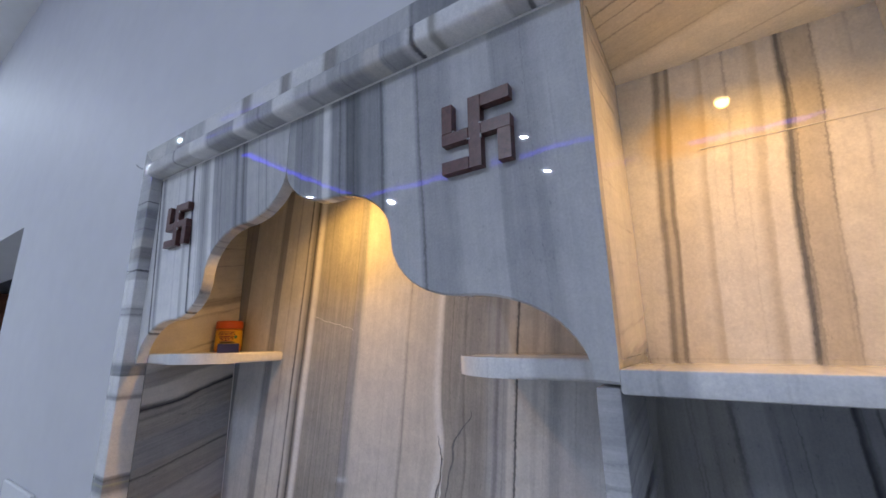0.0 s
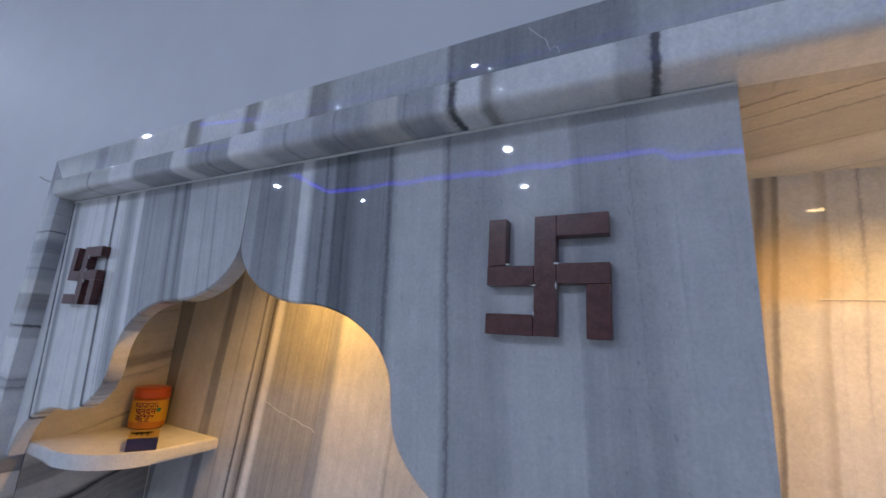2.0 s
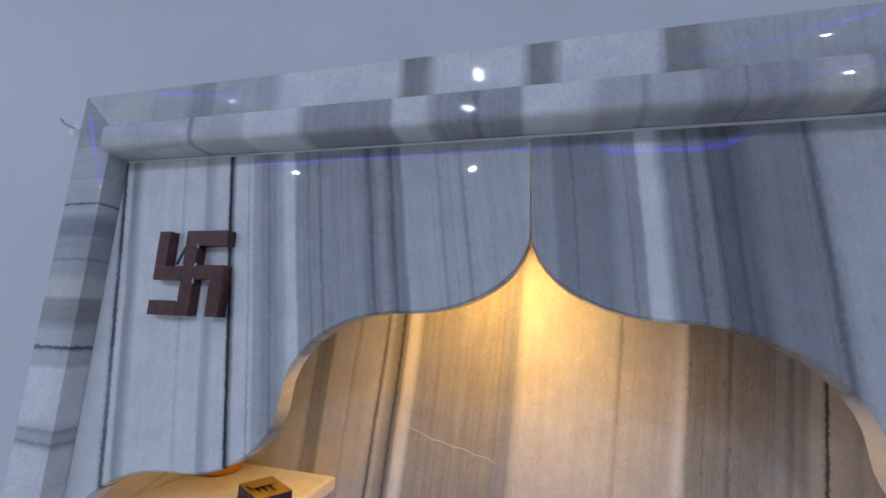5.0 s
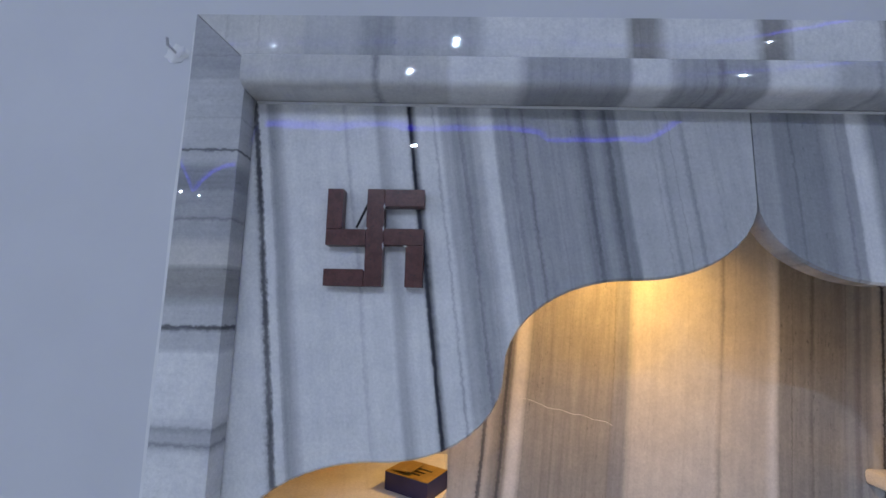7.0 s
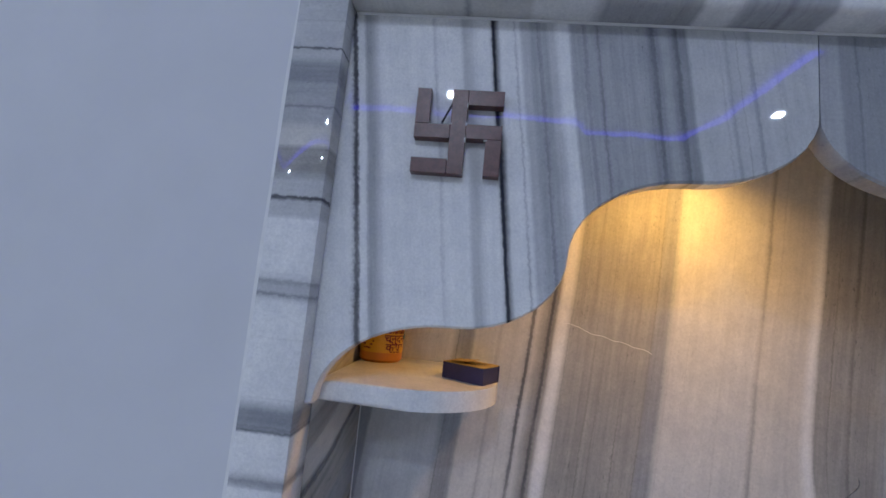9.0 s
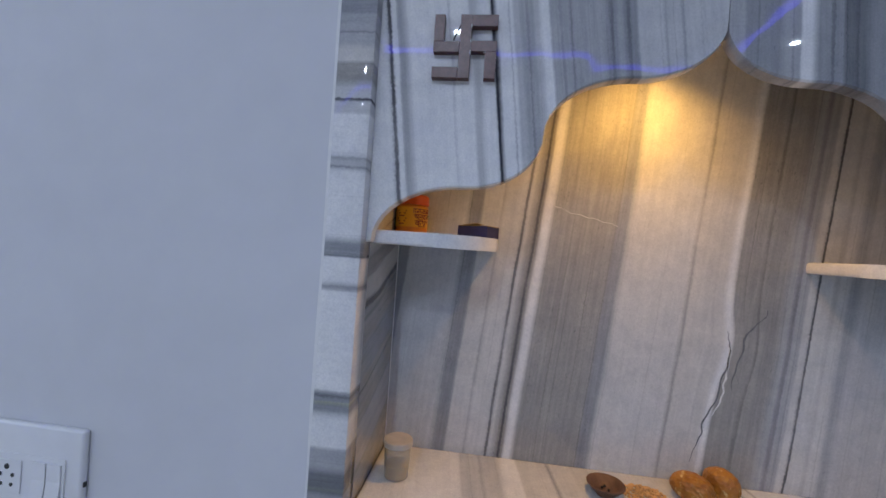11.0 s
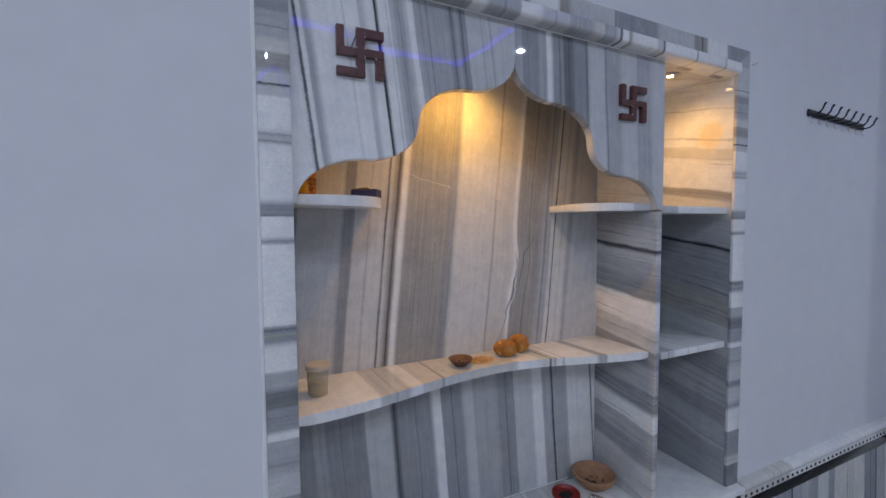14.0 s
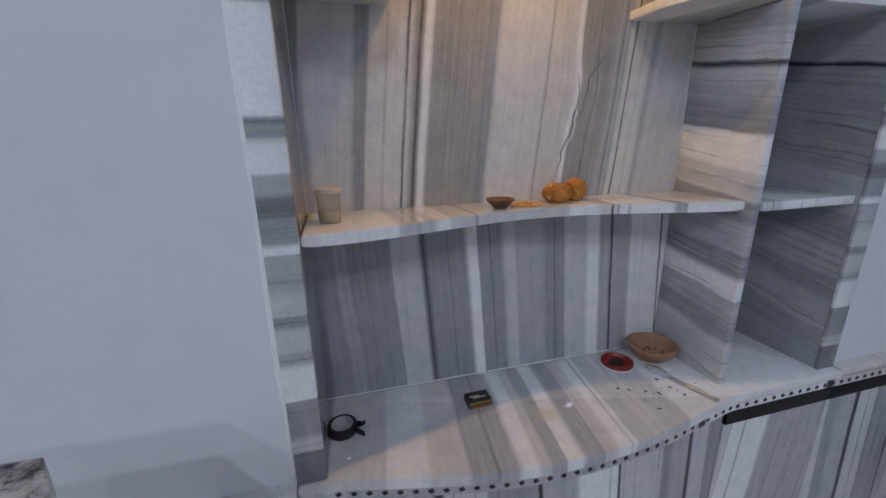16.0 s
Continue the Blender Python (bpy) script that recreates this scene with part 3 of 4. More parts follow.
M_VEIN = plain("grey_vein", (0.17, 0.175, 0.18), 0.02, vary=0.35, scale=220, relief=0.05)
M_VEIN_PALE = plain("white_vein", (0.74, 0.75, 0.74), 0.02, vary=0.12, scale=160, relief=0.05)
M_VEIN.node_tree.nodes["Principled BSDF"].inputs["IOR"].default_value = 1.55
vein_inlay("vein", ((0.156, 1.416), (0.163, 1.386), (0.150, 1.318), (0.126, 1.250), (0.113, 1.196)), 0.0017, M_VEIN, 5, "thin crooked grey vein")
vein_inlay("vein", ((0.163, 1.408), (0.160, 1.350), (0.154, 1.305), (0.141, 1.272)), 0.0020, M_VEIN_PALE, 9, "thin crooked white vein")
vein_inlay("vein", ((0.214, 1.455), (0.182, 1.400), (0.168, 1.320)), 0.0019, M_VEIN, 13, "thin crooked grey vein")

# linings
stone("back_panel", box(LEFT - 0.02, PART_L + 0.003, BACK, BACK + 0.018, SHELF - 0.004, TOP + 0.03), M_BACK, "beige and grey banded marble")
stone("back_panel", box(LEFT - 0.02, PART_L + 0.003, BACK + 0.001, BACK + 0.018, COUNTER - 0.02, SHELF - 0.005), M_LOW, "grey banded marble")
stone("side_panel", box(LEFT - 0.018, LEFT, 0.0205, BACK - 0.001, COUNTER - 0.02, TOP + 0.03), M_SIDE_L, "marble with slanting veins")
stone("partition", box(PART_L, PART_R - 0.0005, 0.019, BACK - 0.001, UPPER + 0.0, TOP + 0.03), M_SIDE)
stone("partition", box(PART_L, PART_R - 0.0005, 0.0185, BACK - 0.001, UPPER - 0.0202, UPPER - 0.0002), M_SIDE)
stone("partition", box(PART_L, PART_R - 0.0005, 0.0, BACK - 0.001, COUNTER - 0.02, UPPER - 0.0205, 0.002), M_SIDE)
stone("side_panel", box(RIGHT, RIGHT + 0.018, -0.0122, BACK - 0.001, COUNTER - 0.02, TOP + 0.03), M_SIDE_R, "marble with rusty stains")
stone("back_panel", box(PART_R - 0.002, RIGHT + 0.018, BACK, BACK + 0.018, UPPER - 0.01, TOP + 0.03), M_NICHE_BACK, "cream marble with a rusty stain")
stone("back_panel", box(PART_R - 0.002, RIGHT + 0.018, BACK + 0.001, BACK + 0.018, COUNTER - 0.02, UPPER - 0.011), M_NICHE_LOW, "grey banded marble under the niche shelf")
stone("niche_ceiling", box(LEFT, PART_L, 0.018, BACK, NICHE_TOP, NICHE_TOP + 0.018), M_TOP)
stone("niche_ceiling", box(PART_R, RIGHT, 0.0065, BACK, NICHE_TOP, NICHE_TOP + 0.018), M_TOP)

# frame: pilasters, mitred header, round moulding
for side, inner, outer, deep in ((-1, LEFT, OUT_L, 0.02), (1, RIGHT, OUT_R, -0.0125)):
    bm = prism([(outer, COUNTER - 0.02), (inner, COUNTER - 0.02), (inner, HEAD_B - 0.001), (outer, HEAD_T)], FRAME_Y, deep, 0.0008, "y")
    bmesh.ops.bisect_plane(bm, geom=bm.verts[:] + bm.edges[:] + bm.faces[:], plane_co=(0, 0, 1.42), plane_no=(0, 0, 1))
    for f in bm.faces:
        f.material_index = 0 if f.calc_center_median().z > 1.42 else 1
    for v in bm.verts:
        if v.co.z > 1.9:
            v.co.z -= 0.011 * (v.co.x - 0.02)
    stone("pilaster", bm, [M_PIL, M_PIL_LOW], "marble strip with level grey bands")
header = stone("header", prism([(LEFT + 0.0002, HEAD_B - 0.001), (RIGHT - 0.0002, HEAD_B - 0.001), (OUT_R - 0.0002, HEAD_T), (OUT_L + 0.0002, HEAD_T)], FRAME_Y, 0.03, 0.0008, "y"), M_HEAD, "banded marble strip over the arch")
grout = stone("grout_line", box(LEFT + 0.002, PART_R, -0.0022, 0.004, 1.8828, 1.8846, 0.0006), M_PUTTY, "white grout under the moulding")
rail_profile = [(0.006, 1.8850), (-0.0200, 1.8850)]
for i in range(1, 6):
    a = math.pi / 2 * i / 6
    rail_profile.append((-0.0200 - 0.0094 * math.sin(a), 1.8850 + 0.0066 * (1 - math.cos(a))))
for i in range(13):
    k = i / 6 - 1
    rail_profile.append((-0.0300 + 0.0006 * k * k, 1.9005 + 0.0088 * k))
for i in range(1, 6):
    a = math.pi / 2 * (1 - i / 6)
    rail_profile.append((-0.0245 - 0.0049 * math.sin(a), 1.9130 - 0.0036 * (1 - math.sin(math.pi / 2 - a))))
rail_profile += [(-0.0245, 1.9130), (0.006, 1.9130)]
moulding = stone("moulding", prism(rail_profile, LEFT + 0.001, RIGHT - 0.001, 0, "x"), M_MOULD, "half-round polished marble rail", 40)
backing = stone("frame_backing", box(LEFT, RIGHT, 0.0065, 0.03, NICHE_TOP, HEAD_B), M_HEAD)
# the top courses fall a little to one side
for ob in (header, moulding, backing, grout):
    for v in ob.data.vertices:
        v.co.z -= 0.011 * (v.co.x - 0.02)
for x0, x1, w in ((OUT_L - 0.0005, 0, 0.007), (OUT_R + 0.0005, 0, -0.005)):
    strip = [(x0, 0.775), (x0, 1.945)]
    for i in range(40):
        z = 1.945 - 1.17 * i / 39
        strip.append((x0 - w * (0.75 + 0.35 * noise.noise((z * 9, x0, 0))) * (1.2 - 0.35 * (z - 0.8)), z))
    stone("filler_joint", prism(strip, WALL_Y - 0.003, WALL_Y + 0.002, 0, "y"), M_PUTTY, "white filler along the stone edge")
stone("joint_line", box(0.536, RIGHT - 0.0005, BACK - 0.0008, BACK + 0.0005, 1.7712, 1.7722), M_PUTTY)
seam = box(LEFT, PART_L, BACK - 0.002, BACK + 0.0005, COUNTER, COUNTER + 0.002)
stone("filler_joint", seam, M_PUTTY)


def dip(x):
    """Front line of the middle shelf: hollow in the middle."""
    u = (x - 0.045) / 0.44
    return 0.014 + 0.076 * 0.5 * (1 + math.cos(math.pi * max(-1, min(1, u))))


xs = [LEFT + 0.0005 + (PART_L - LEFT - 0.001) * i / 48 for i in range(49)]
stone("middle_shelf", prism([(x, dip(x)) for x in xs] + [(xs[-1], BACK - 0.0005), (xs[0], BACK - 0.0005)], SHELF - SHELF_T, SHELF, 0.005, segments=3),
      M_SHELF, "marble shelf with a hollow curved front", 50)


def corner_shelf(x_wall, x_free, front, radius):
    """Shelf in a corner with one rounded front corner."""
    s = 1 if x_free > x_wall else -1
    pts = [(x_wall, BACK - 0.0005), (x_wall, front)]
    cx, cy = x_free - s * radius, front + radius * 0.9
    for i in range(13):
        a = math.pi / 2 * i / 12
        pts.append((cx + s * radius * math.sin(a), cy - radius * 0.9 * math.cos(a)))
    pts.append((x_free, BACK - 0.0005))
    return prism(pts, UPPER - UPPER_T, UPPER, 0.005, segments=3)


stone("upper_shelf", corner_shelf(LEFT + 0.0005, -0.228, 0.0185, 0.095), M_SHELF_UP, "small white marble shelf with a rounded corner", 50)
stone("upper_shelf", corner_shelf(PART_L - 0.0005, 0.266, 0.0185, 0.095), M_SHELF_UP, "small white marble shelf with a rounded corner", 50)
stone("niche_shelf", box(PART_R + 0.0002, RIGHT - 0.0005, -0.006, BACK - 0.0005, UPPER - UPPER_T - 0.006, UPPER - 0.006, 0.003), M_EDGE)
stone("niche_shelf", box(PART_R + 0.0002, RIGHT - 0.0005, -0.006, BACK - 0.0005, SHELF - SHELF_T, SHELF, 0.003), M_EDGE)


def belly(x):
    """Front line of the counter: swells towards the room."""
    u = (x - APEX) / 0.42
    return -0.032 - 0.019 * x - 0.066 * math.cos(math.pi / 2 * max(-1, min(1, u))) ** 1.1


cx = [OUT_L + (0.45 - OUT_L) * i / 60 for i in range(61)]
front = [(x, belly(x) if -0.399 < x < 0.441 else (-0.024 if x < 0 else -0.040)) for x in cx]
stone("counter", prism(front + [(OUT_R, -0.040), (OUT_R, BACK), (OUT_L, BACK)], COUNTER - 0.022, COUNTER, 0.006, segments=3), M_COUNTER,
      "banded marble counter with a bowed front", 50)
stone("counter_edge", prism([(x, y + 0.004) for x, y in front] + [(OUT_R, -0.036), (OUT_R, 0.0), (OUT_L, 0.0)], COUNTER - 0.043, COUNTER - 0.0222, 0.0015),
      M_RAIL, "marble edge strip with black lozenges", 50)
apron = [(x, y + 0.016) for x, y in front if -0.40 < x < 0.442]
stone("apron", prism(apron + [(0.442, 0.0), (-0.40, 0.0)], 0.0, COUNTER - 0.0432), M_DADO[0], "bowed marble front below the counter", 50)

# lozenge inlays
lozenge = bpy.data.meshes.new("inlay")
bm = bmesh.new()
v = [bm.verts.new(p) for p in ((-0.0060, 0, 0.0012), (0.0015, 0, 0.0052), (0.0060, 0, -0.0012), (-0.0015, 0, -0.0052))]
w = [bm.verts.new((p.co.x, -0.0012, p.co.z)) for p in v]
bm.faces.new(w)
for i in range(4):
    bm.faces.new((v[i], v[(i + 1) % 4], w[(i + 1) % 4], w[i]))
bmesh.ops.recalc_face_normals(bm, faces=bm.faces)
bm.to_mesh(lozenge)
bm.free()
lozenge.materials.append(M_INLAY)


def inlay(owner, x, y, z, turn):
    ob = new("inlay", lozenge)
    ob.parent = owner
    ob.matrix_parent_inverse = owner.matrix_basis.inverted()
    ob.matrix_basis = pose(x, y, z, 0, 0, turn)


at = -0.385
while at < 0.437:
    slope = (belly(at + 0.002) - belly(at - 0.002)) / 0.004
    inlay(shrine, at, belly(at) + 0.0042, COUNTER - 0.033, math.degrees(math.atan(slope)))
    at += 0.026 / math.sqrt(1 + slope * slope)


# ---- dado ----
def dado(name, x0, x1, seed):
    ob = tagged(empty(name, (x0 + x1) / 2, WALL_Y, COUNTER - 0.05), "marble wall cladding under a rounded cap with a black band", "wall cladding", kind="structure")

    def put(n, bm, m, label="", smooth=40):
        p = part(n, bm, m, None, label, smooth)
        p.parent = ob
        p.matrix_parent_inverse = ob.matrix_basis.inverted()

    cap = [(WALL_Y, COUNTER + 0.003), (WALL_Y, COUNTER - 0.022)]
    for i in range(9):
        a = math.pi * (-0.5 + i / 8)
        cap.append((-0.031 - 0.010 * math.cos(a), COUNTER - 0.010 + 0.012 * math.sin(a)))
    put("cap", prism(cap, x0, x1, 0, "x"), M_RAIL, "rounded marble cap")
    put("dotted_strip", box(x0, x1, -0.036, WALL_Y, COUNTER - 0.043, COUNTER - 0.0222), M_RAIL, "marble strip with black lozenges")
    put("black_band", box(x0, x1, -0.029, WALL_Y, COUNTER - 0.086, COUNTER - 0.0432, 0.001), M_BLACK_STONE, "polished black granite band")
    at, k = x0, seed
    while at < x1 - 0.05:
        w = min(0.40 if k % 2 else 0.33, x1 - at)
        put("cladding_slab", box(at + 0.0006, at + w - 0.0006, -0.026, WALL_Y, 0.0, COUNTER - 0.0862, 0.001), M_DADO[k % 2 * 2])
        at, k = at + w, k + 1
    at = x0 + 0.012
    while at < min(x1, 2.2):
        inlay(ob, at, -0.036, COUNTER - 0.033, 0)
        at += 0.026
    return ob


dado("dado_1", OUT_R + 0.0005, ROOM_R, 0)
dado("dado_2", -1.41, OUT_L - 0.0005, 1)
mid = tagged(empty("dado_3", 0.6, WALL_Y, COUNTER - 0.05), "marble wall cladding below the shrine with a black band", "wall cladding", kind="structure")
for n, bmx, m in (("black_band", box(0.4425, OUT_R, -0.029, WALL_Y, COUNTER - 0.086, COUNTER - 0.0432, 0.001), M_BLACK_STONE),
                  ("cladding_slab", box(0.4425, OUT_R, -0.026, WALL_Y, 0, COUNTER - 0.0862, 0.001), M_DADO[1]),
                  ("cladding_slab", box(OUT_L, -0.4005, -0.026, WALL_Y, 0, COUNTER - 0.0432, 0.001), M_DADO[2])):
    p = part(n, bmx, m)
    p.parent = mid
    p.matrix_parent_inverse = mid.matrix_basis.inverted()
at = 0.456
while at < OUT_R:
    inlay(shrine, at, -0.036, COUNTER - 0.033, 0)
    at += 0.026
# cladding on the side wall
east = tagged(empty("dado_4", ROOM_R, -0.6, COUNTER - 0.05), "marble wall cladding under a rounded cap with a black band", "wall cladding", kind="structure")
for n, bmx, m in (("cap", box(ROOM_R - 0.03, ROOM_R, -1.6, -0.043, COUNTER - 0.022, COUNTER + 0.004, 0.008), M_RAIL),
                  ("dotted_strip", box(ROOM_R - 0.024, ROOM_R, -1.6, -0.038, COUNTER - 0.043, COUNTER - 0.0222), M_RAIL),
                  ("black_band", box(ROOM_R - 0.017, ROOM_R, -1.6, -0.031, COUNTER - 0.086, COUNTER - 0.0432), M_BLACK_STONE),
                  ("cladding_slab", box(ROOM_R - 0.014, ROOM_R, -0.8, -0.028, 0, COUNTER - 0.0862), M_DADO[0]),
                  ("cladding_slab", box(ROOM_R - 0.014, ROOM_R, -1.6, -0.801, 0, COUNTER - 0.0862), M_DADO[2])):
    p = part(n, bmx, m)
    p.parent = east
    p.matrix_parent_inverse = east.matrix_basis.inverted()

# ---- ceiling fixtures ----
for px, py in DOWNLIGHTS:
    e = tagged(empty("ceiling_downlight", px, py, CEIL), "lit square white recessed ceiling downlight", "ceiling light", "ceiling downlights")
    bm = box(-0.06, 0.06, -0.06, 0.06, -0.012, 0.0, 0.003)
    part("frame", bm, M_PLASTIC, e)
    part("diffuser", box(-0.026, 0.026, -0.026, 0.026, -0.0165, -0.0122), M_GLOW_COOL, e, "glowing white diffuser")
tape = tagged(empty("led_tape", -0.6, -2.6, CEIL), "glowing blue light tape along the ceiling recess", "light strip")
line = [(-2.85, -1.2), (-2.85, -2.98), (0.50, -3.07), (0.62, -3.28), (1.52, -3.28), (1.62, -2.85), (1.62, -1.2)]
bm = tube([(x + 0.6, y + 2.6, -0.02) for x, y in line], 0.020, 8)
part("tape", bm, M_GLOW_BLUE, tape)
for px, py in NICHE_LAMPS:
    e = tagged(empty("niche_spotlight", px, py, NICHE_TOP), "small lit warm recessed spotlight in the niche ceiling", "spotlight", "niche spotlights")
    part("rim", lathe([(0.0082, -0.0005), (0.024, -0.0005), (0.025, -0.002), (0.023, -0.004), (0.0135, -0.004), (0.0082, -0.0005)], 32), M_STEEL, e, "thin metal rim", 40)
    part("lens", lathe([(0, -0.003), (0.008, -0.003), (0.008, -0.0005), (0, -0.0005)], 32), M_GLOW_WARM, e, "glowing warm lens")

# ---- swastika reliefs ----
for sx, sz, label, tip in ((-0.2885, 1.770, "red-brown granite Hindu swastika symbol fixed over a black vein", 0), (0.3425, 1.7625, "red-brown granite Hindu swastika symbol on blue-grey marble", 1)):
    e = tagged(empty("swastika_symbol", sx, 0, sz), label, "wall ornament", "granite symbols")
    h, s = 0.0395, 0.0142
    for x0, x1, z0, z1 in ((-s / 2, s / 2, -h, h), (-h, -s / 2 - 0.0003, -s / 2, s / 2 - 0.001), (s / 2 + 0.0003, h, -s / 2 + 0.001, s / 2),
                           (s / 2 + 0.0003, h, h - s, h), (-h, -s / 2 - 0.0003, -h, -h + s * 0.95), (-h, -h + s * 0.9, s / 2 - 0.0007, h), (h - s, h, -h, -s / 2 + 0.0007)):
        d = random.uniform(-0.00012, 0.00012)
        part("bar", box(x0 + d, x1 + d, -0.010 + d * 0.6, -0.0001, z0 + d, z1 + d, 0.0003), M_RED_GRANITE, e)
    for k in range(7):
        bm = bmesh.new()
        bmesh.ops.create_icosphere(bm, subdivisions=2, radius=1)
        fx, fz = random.choice(((-s / 2, -s / 2), (s / 2, s / 2), (-s / 2, s / 2), (s / 2, -s / 2), (s / 2, h - s), (-s / 2, -h + s), (h - s, -s / 2), (-h + s, s / 2)))
        long = random.uniform(0.0012, 0.0032)
        flip = random.random() < 0.5
        for v in bm.verts:
            t = 1 + 0.5 * noise.noise(v.co * 3 + Vector((k, sx * 9, 0)))
            v.co = Vector((v.co.x * (0.0007 if flip else long) * t + fx, v.co.y * 0.0012 - 0.0092, v.co.z * (long if flip else 0.0007) * t + fz))
        part("filler_smear", bm, M_PUTTY, e, "smear of white filler")
stick = tube([(-0.2915, -0.0075, 1.8055), (-0.297, -0.0080, 1.793), (-0.3035, -0.0088, 1.7775)], 0.0011, 6)
tagged(part("black_stick", stick, M_BLACK_STICK, None), "thin black stick lodged in the granite swastika symbol", "stick")

# ---- switch plate ----
plate = tagged(empty("switch_board", -0.870, WALL_Y, 1.167), "white plastic switch board with rocker switches and a socket", "switch board")
bm = box(-0.109, 0.109, -0.011, 0.0, -0.071, 0.071, 0.004, segments=3)
part("plate", bm, M_PLASTIC, plate, "bevelled white cover plate", 40)
part("module_frame", box(-0.086, 0.086, -0.0128, -0.0112, -0.031, 0.031, 0.0007), M_PLASTIC, plate)
for x in (-0.070, -0.047, 0.048, 0.071):
    prof = [(-0.0129, -0.024), (-0.0165, -0.024), (-0.0140, 0.0), (-0.0150, 0.024), (-0.0129, 0.024)]
    bm = prism(prof, x - 0.0105, x + 0.0105, 0.0008, "x")
    part("rocker", bm, M_PLASTIC, plate, "white rocker switch")
part("socket", box(-0.0215, 0.0215, -0.0145, -0.0129, -0.0225, 0.0225, 0.0008), M_PLASTIC, plate, "five-hole socket")
for x, z, r in ((0, 0.013, 0.0038), (-0.0095, 0.002, 0.0028), (0.0095, 0.002, 0.0028), (-0.008, -0.011, 0.0026), (0.008, -0.011, 0.0026)):
    bm = bmesh.new()
    bmesh.ops.create_cone(bm, cap_ends=True, segments=14, radius1=r, radius2=r, depth=0.0006, matrix=pose(x, -0.0147, z, 90))
    part("socket_hole", bm, M_DARK_HOLE, plate, "dark socket hole")
part("side_clip", box(0.1085, 0.1100, -0.0075, -0.003, -0.006, 0.001), M_DARK_HOLE, plate, "dark slot in the rim")

# ---- coat hooks ----
rack = tagged(empty("coat_hook_rail", 1.060, WALL_Y, 1.820), "black metal wall rail with a row of coat hooks", "hook rail")
rack.matrix_basis = pose(1.060, WALL_Y, 1.820, 0, 2.2, 0)
part("bar", box(0, 0.343, -0.006, 0.0, -0.010, 0.010, 0.0015), M_IRON, rack)
for i in range(8):
    x = 0.012 + i * 0.0455
    pts = [(x, -0.004, -0.004), (x, -0.014, -0.007), (x, -0.026, -0.004), (x, -0.033, 0.004), (x, -0.036, 0.014), (x, -0.041, 0.022)]
    part("hook", tube(pts, [0.0026, 0.0026, 0.0026, 0.0024, 0.0024, 0.0034], 8), M_IRON, rack, "", 60)
    # a short thin grey tick below each hook
    part("lower_tick", tube([(x, -0.004, -0.008), (x, -0.006, -0.018), (x, -0.007, -0.028), (x, -0.011, -0.031)], 0.0012, 6), M_STEEL, rack, "", 60)

# ---- nails at the frame corners ----
for nx, nz, label in ((-0.466, 1.926, "bent steel nail in cracked white filler"), (0.772, 1.912, "small steel nail beside the stone frame")):
    e = tagged(empty("wall_nail", nx, WALL_Y, nz), label, "nail", "wall nails")
    part("shank", tube([(0, 0.004, 0), (0, -0.012, 0.001), (0.004, -0.018, 0.003)], 0.0012, 6), M_STEEL, e)
    bm = bmesh.new()
    bmesh.ops.create_icosphere(bm, subdivisions=3, radius=1)
    for v in bm.verts:
        s = 1 + 0.45 * noise.noise(v.co * 2.2)
        v.co = Vector((v.co.x * 0.010 * s, v.co.y * 0.0022, v.co.z * 0.008 * s))
    part("filler", bm, M_PUTTY, e, "rough white filler", 50)

# ---- upper shelf: saffron jar and matchbox ----
M_ORANGE = plain("orange_lid_plastic", (0.50, 0.085, 0.012), 0.3, vary=0.06, relief=0.05)
M_YELLOW = plain("yellow_label", (0.66, 0.36, 0.015), 0.35, vary=0.08, scale=40, relief=0.0)
M_AMBER = plain("orange_base_print", (0.55, 0.20, 0.02), 0.35, vary=0.08, scale=40, relief=0.0)
M_NAVY = plain("navy_card", (0.025, 0.022, 0.075), 0.5, vary=0.2, scale=60)
M_GOLD = plain("yellow_printed_card", (0.36, 0.24, 0.05), 0.5, vary=0.2, scale=90)
M_BLACK = plain("black_card", (0.015, 0.013, 0.013), 0.45, vary=0.3)
M_STRIKE = plain("brown_striker", (0.15, 0.07, 0.03), 0.8, vary=0.3, scale=200)
M_GREEN = plain("green_print", (0.03, 0.16, 0.05), 0.4, vary=0.1, relief=0)

jar = tagged(empty("saffron_jar", -0.3725, 0.160, UPPER), "small yellow plastic jar with an orange screw lid", "jar")
R = 0.0265
body = part("body", lathe([(0, 0.0), (R - 0.003, 0.0), (R, 0.003), (R, 0.046), (R - 0.003, 0.049), (0, 0.049)], 48), M_AMBER, jar, "orange plastic body", 40)
part("label", lathe([(R + 0.0003, 0.012), (R + 0.0003, 0.0445)], 48), M_YELLOW, body, "yellow paper label with dark red print")
lid = part("lid", lathe([(0, 0.0655), (R - 0.002, 0.0655), (R + 0.0005, 0.063), (R + 0.001, 0.049), (R - 0.002, 0.0488)], 48), M_ORANGE, jar, "ribbed orange lid", 40)


def wrap(bm, radius, facing):
    """Bend flat shapes in x, z round the upright axis."""
    for v in bm.verts:
        a = facing + v.co.x / radius
        r = radius + v.co.y
        v.co = Vector((r * math.cos(a), r * math.sin(a), v.co.z))
    return bm


